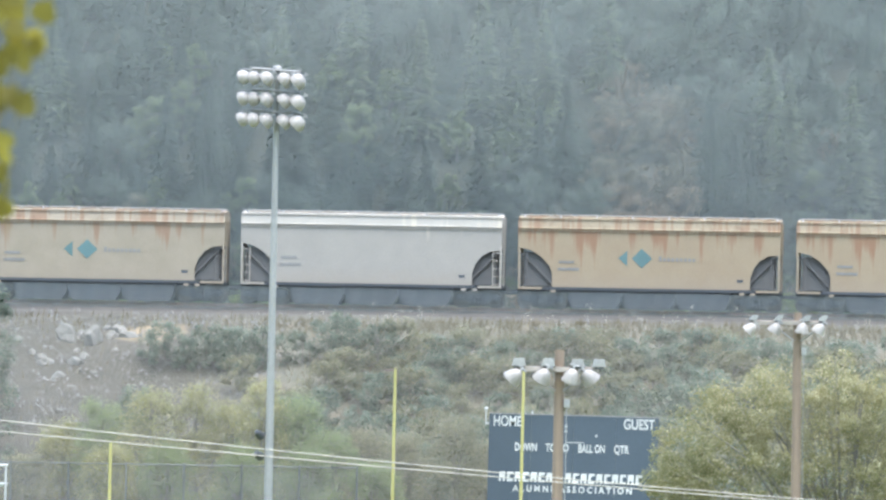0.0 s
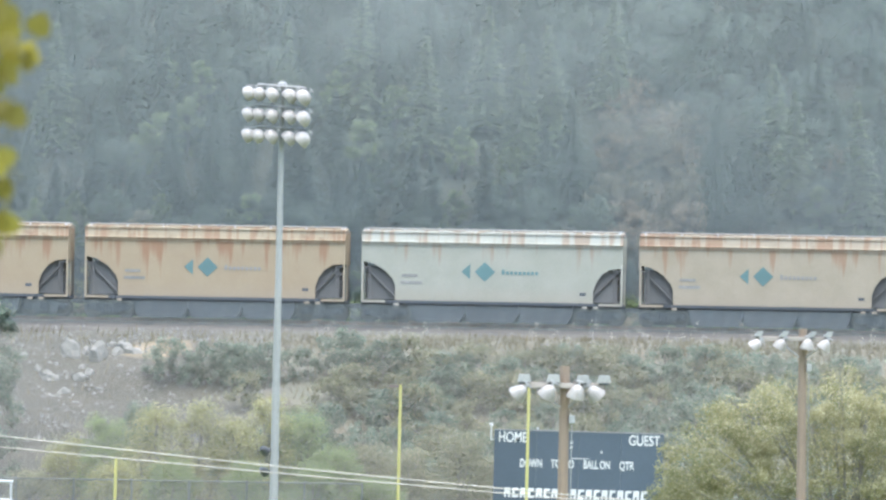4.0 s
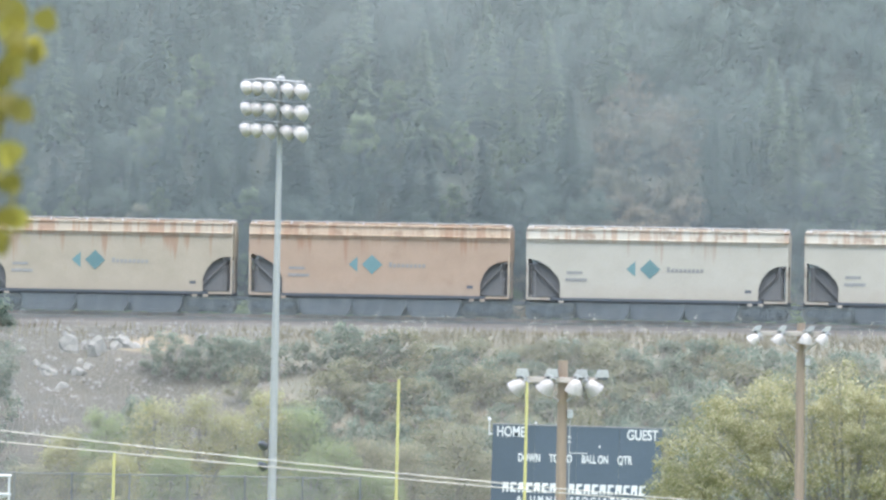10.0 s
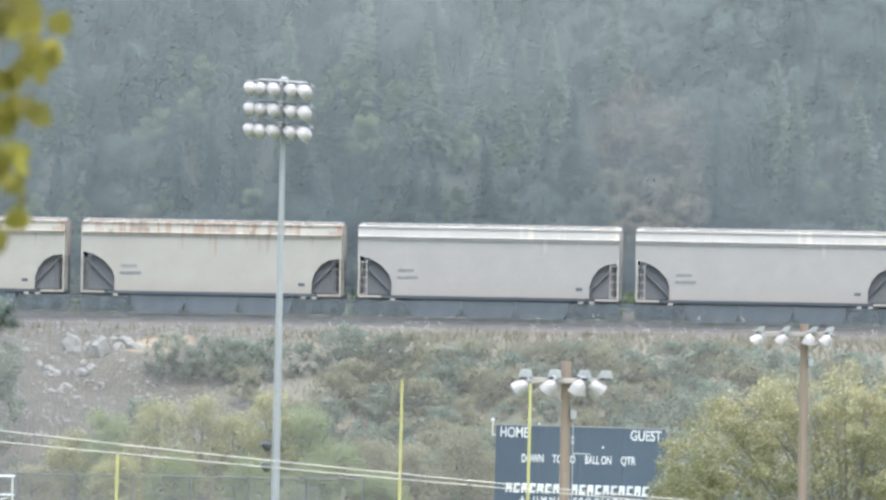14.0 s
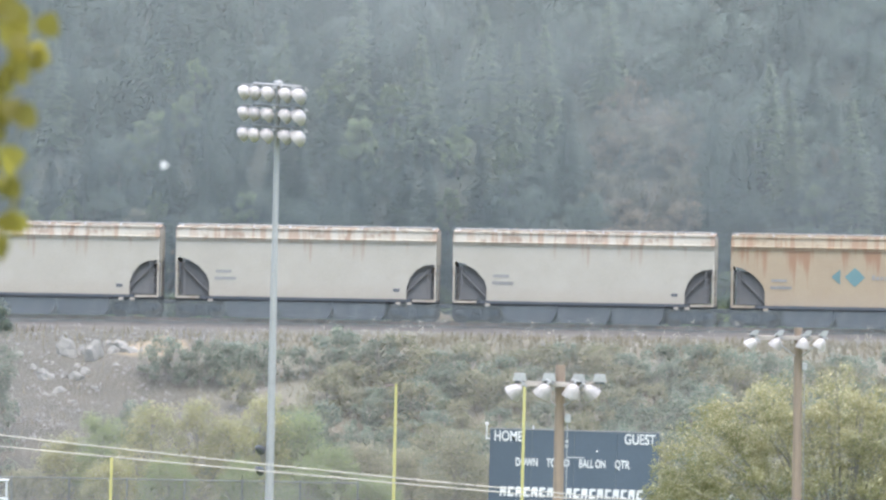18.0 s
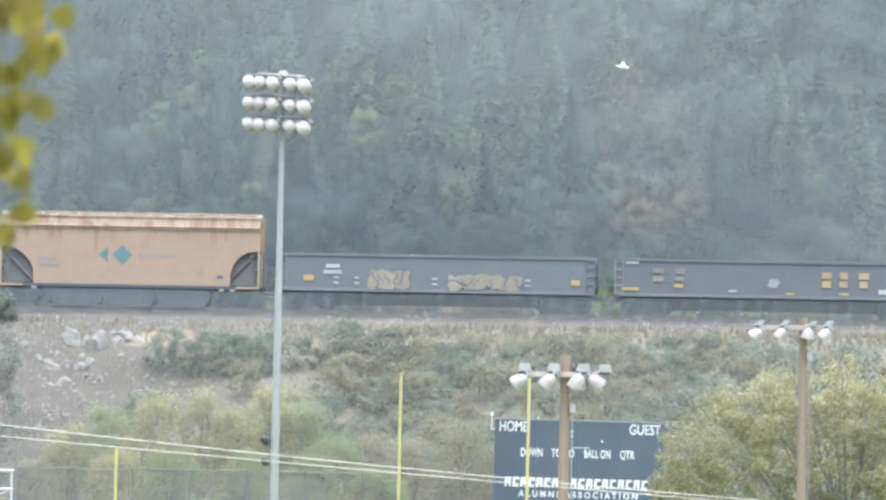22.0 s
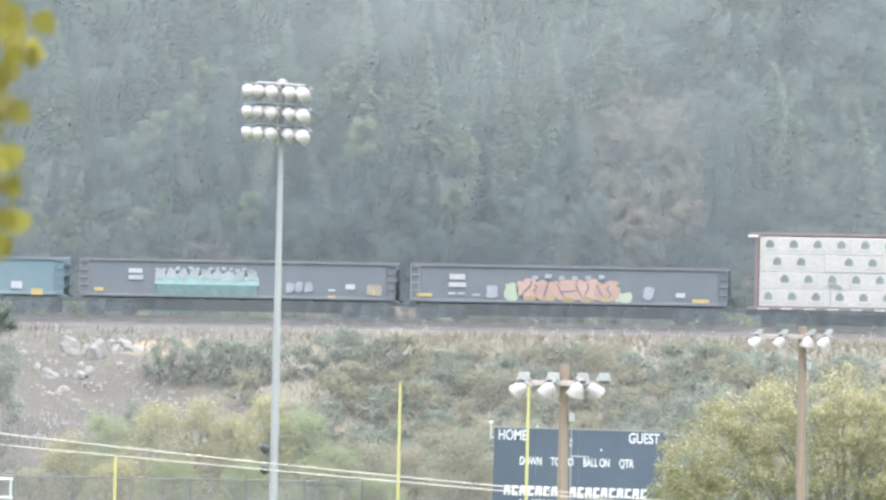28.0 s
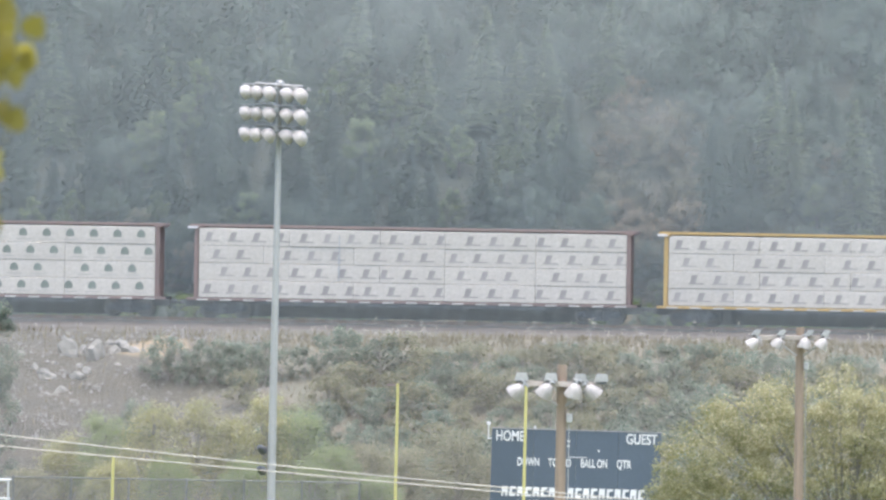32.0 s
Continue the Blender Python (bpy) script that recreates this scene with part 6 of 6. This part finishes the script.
def poplar():
    rnd = random.Random(91)
    t = thing("poplar_tree", "large yellow-green poplar with glints painted on a few leaves beside the scoreboard", "tree", at=pose(13.9, 380, 0))
    bm = bmesh.new()
    rod(bm, (0, 0, -0.4), (0.1, 0, 6.5), 0.34, 0.2, 10)
    rod(bm, (0.1, 0, 6.5), (0.6, 0, 11.0), 0.2, 0.06, 8)
    centres = []
    for k, (x, z, r) in enumerate(LOBES):
        for back in (0, 1):
            y = (rnd.uniform(-2.6, -0.6), rnd.uniform(0.8, 2.8))[back]
            rod(bm, (0.05, 0, z * 0.45), (x * 0.6, y * 0.7, z - r * 0.6), 0.045, 0.02, 6)
            rod(bm, (x * 0.6, y * 0.7, z - r * 0.6), (x, y, z + r * 0.7), 0.03, 0.01, 5)
            for _ in range(21):
                d = Vector((rnd.gauss(0, 1), rnd.gauss(0, 1), rnd.gauss(0, 1))).normalized() * r * rnd.uniform(0.35, 1.0)
                centres.append(((x + d.x, y + d.y, z - 0.25 * back + d.z), rnd.uniform(0.24, 0.5)))
    part("trunk", bm, BARK, t)
    v, f = leaf_cards(rnd, centres, 0.043, 85, 1.0, wild=1.9)
    # normals spread from behind the crown, so leaves are lit as facing the camera
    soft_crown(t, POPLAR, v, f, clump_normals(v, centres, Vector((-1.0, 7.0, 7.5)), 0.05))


poplar()


# ---- the tree near the camera, of which a few leaves hang into view ----
def near_leaf():
    bm = bmesh.new()
    rim = [(0, 0), (0.45, 0.12), (0.56, 0.42), (0.36, 0.8), (0, 1.08), (-0.36, 0.8), (-0.56, 0.42), (-0.45, 0.12)]
    mid = [bm.verts.new((0, y * 0.056, -0.002)) for y in (0.2, 0.5, 0.8)]
    vs = [bm.verts.new((x * 0.056, y * 0.056, 0.006 * abs(x))) for x, y in rim]
    for i in range(len(vs)):
        a, b = vs[i], vs[(i + 1) % len(vs)]
        m = min(mid, key=lambda q: (q.co - (a.co + b.co) / 2).length)
        bm.faces.new((a, b, m))
    bm.faces.new((vs[2], mid[1], mid[0]))
    bm.faces.new((vs[6], mid[0], mid[1]))
    bm.faces.new((vs[3], mid[2], mid[1]))
    bm.faces.new((vs[5], mid[1], mid[2]))
    rod(bm, (0, 0, 0), (0, -0.035, 0.01), 0.0012, n=4)
    return bm


near = thing("near_tree", "leafy tree with yellow-green backlit leaves close to the camera", "tree", at=pose(-2.6, 25.5, 7.9))
part("trunk", rod(rod(bmesh.new(), (0, 0, -0.6), (0.1, 0, 6), 0.16, 0.1, 12), (0.1, 0, 6), (0.3, 0, 10), 0.1, 0.04, 10), BARK, near)
bough = part("bough", rod(rod(bmesh.new(), (0.2, 0, 9.2), (1.2, -0.3, 9.55), 0.03, 0.015, 8), (1.2, -0.3, 9.55), (1.5, -0.5, 9.3), 0.015, 0.006, 6), BARK, near)
# a hanging twig; its own origin is where it leaves the bough
twig = part("twig", rod(bmesh.new(), (0, 0, 0), (-0.06, 0, -0.95), 0.004, 0.002, 6), BARK, near)
TWIG_PLACE = Vector((1.615, -0.5, 9.28))
twig.matrix_basis = Matrix.Translation(TWIG_PLACE)
rnd = random.Random(14)
LEAVES = [(rnd.uniform(-0.12, 0.11) - 0.06 * abs(k % 5 - 2) / 2, rnd.uniform(-0.64, -0.2)) for k in range(90)] + [(rnd.uniform(-0.1, 0.05), rnd.uniform(-0.90, -0.68)) for _ in range(32)]
for x, z in LEAVES:
    shared("leaf", "near_leaf", near_leaf, NEAR_LEAF, twig, at=pose(x, rnd.uniform(-0.12, 0.12), z, rnd.uniform(50, 130), rnd.uniform(-40, 40), rnd.uniform(0, 360)))


# ---- a white bird that crosses ----
def bird():
    b = thing("bird", "small white bird flying past the hillside", "bird")
    bm = bmesh.new()
    turned(bm, ((0.01, -0.2), (0.035, -0.14), (0.06, -0.02), (0.055, 0.07), (0.035, 0.12), (0.04, 0.16), (0.02, 0.2), (0.006, 0.23)), Matrix.Rotation(radians(90), 4, "Y"), 10)
    part("body", bm, FEATHER, b)
    part("tail", prism(bmesh.new(), ((-0.18, 0.0), (-0.3, 0.01), (-0.3, 0.02), (-0.18, 0.02)), -0.05, 0.05), FEATHER, b)
    wings = []
    for s in (-1, 1):
        bm = bmesh.new()
        pts = [(0.09, 0), (0.07, 0.16), (-0.01, 0.34), (-0.07, 0.3), (-0.08, 0.12), (-0.07, 0)]
        lo = [bm.verts.new((x, s * y, 0.0)) for x, y in pts]
        hi = [bm.verts.new((x * 0.96, s * y, 0.012)) for x, y in pts]
        bm.faces.new(lo)
        bm.faces.new(hi[::-1])
        for i in range(6):
            bm.faces.new((lo[i], lo[(i + 1) % 6], hi[(i + 1) % 6], hi[i]))
        wings.append(part("wing", bm, FEATHER, b))
    return b, wings


BIRD, WINGS = bird()


# ---- a tuft of plant down that drifts by ----
def tuft():
    rnd = random.Random(3)
    b = thing("seed_tuft", "white tuft of plant down drifting through the air", "seed tuft")
    part("seed", rod(bmesh.new(), (0, 0, -0.004), (0, 0, 0.002), 0.0008, n=6), BARK, b)
    bm = bmesh.new()
    for _ in range(240):
        d = Vector((rnd.gauss(0, 1), rnd.gauss(0, 1), rnd.gauss(0, 1))).normalized() * rnd.uniform(0.007, 0.018)
        rod(bm, (0, 0, 0), d, 0.0004, 0.0003, 3)
    tagged(part("down", bm, FEATHER, b, "fine white hairs"), kind="stuff")
    return b


TUFT = tuft()


# ---- what moves ----
def run_of_train(t):
    """Metres the train has gone by t seconds; it gathers a little speed."""
    return 13.3975 * t + 0.005312 * t * t + 6.412e-5 * t ** 3


def motions():
    turn = Matrix.Rotation(radians(-TRACK_TURN), 4, "Z")
    for car, place in MOVING:
        walk(car, [(t, Matrix.Translation(track_point(place - run_of_train(t))) @ turn) for t in range(0, 33, 2)])
    # the twig sways; seconds, metres to the side, degrees of swing
    gusts = [(0, -0.012, 2), (1, -0.035, 4), (2, -0.045, 0), (3.5, -0.07, -2), (5.5, -0.02, 3), (6, -0.01, 4), (7, -0.03, 0), (8, -0.02, 3), (9, -0.035, 1),
             (10, -0.05, -2), (11, -0.02, 2), (12, 0.0, 3), (13, 0.015, 4), (14, 0.01, 2), (15.5, -0.01, 0), (17, -0.01, 2), (18, -0.03, -1), (19, -0.025, 2),
             (20, 0.0, 3), (21, 0.015, 3), (22, 0.01, 1), (23, -0.005, 2), (24, -0.03, -1), (25.5, -0.05, -2), (27.5, -0.06, -2), (28, -0.065, -3), (29, -0.05, 0),
             (30, -0.06, -2), (31, -0.042, 1), (32, -0.03, 3)]
    walk(twig, [(t, Matrix.Translation(TWIG_PLACE + Vector((dx, 0, 0))) @ pose(0, 0, 0, a * 0.5, a, a * 2)) for t, dx, a in gusts])
    # the bird comes from behind the picture's side, dips and goes on
    flight = [(0, -115.0, 432, 34.0), (20, -3.5, 420, 26.2), (21, 1.65, 420, 25.1), (21.5, 4.0, 420, 24.25), (22, 6.6, 420, 23.2), (22.5, 9.1, 420, 21.9),
              (23, 12.2, 420, 20.75), (23.5, 15.4, 420, 19.8), (24.5, 21.8, 421, 18.6), (32, 70.0, 430, 17.0)]
    walk(BIRD, [(t, pose(x, y, z, 12, 8, 4)) for t, x, y, z in flight])
    drift = [(0, 1.2, 22.0), (15.6, 0.48, 17.39), (16, 0.45, 16.98), (16.5, 0.43, 16.66), (16.8, 0.41, 16.57), (17.1, 0.34, 16.43), (17.4, -0.02, 16.37), (17.7, -0.44, 16.45), (18, -1, 16.61), (18.4, -1.84, 16.81), (32, -16.0, 19.0)]
    walk(TUFT, [(t, pose(x, 40, z, 20, 10, t * 9)) for t, x, z in drift])
    beats = [(0, 10), (20, 10)] + [(20.2 + k * 0.2, 14 if k % 2 else -12) for k in range(24)] + [(25.2, 10), (32, 10)]
    for s, wing in zip((-1, 1), WINGS):
        walk(wing, [(t, pose(0, 0, 0.03, s * a, 0, 0)) for t, a in beats])


motions()
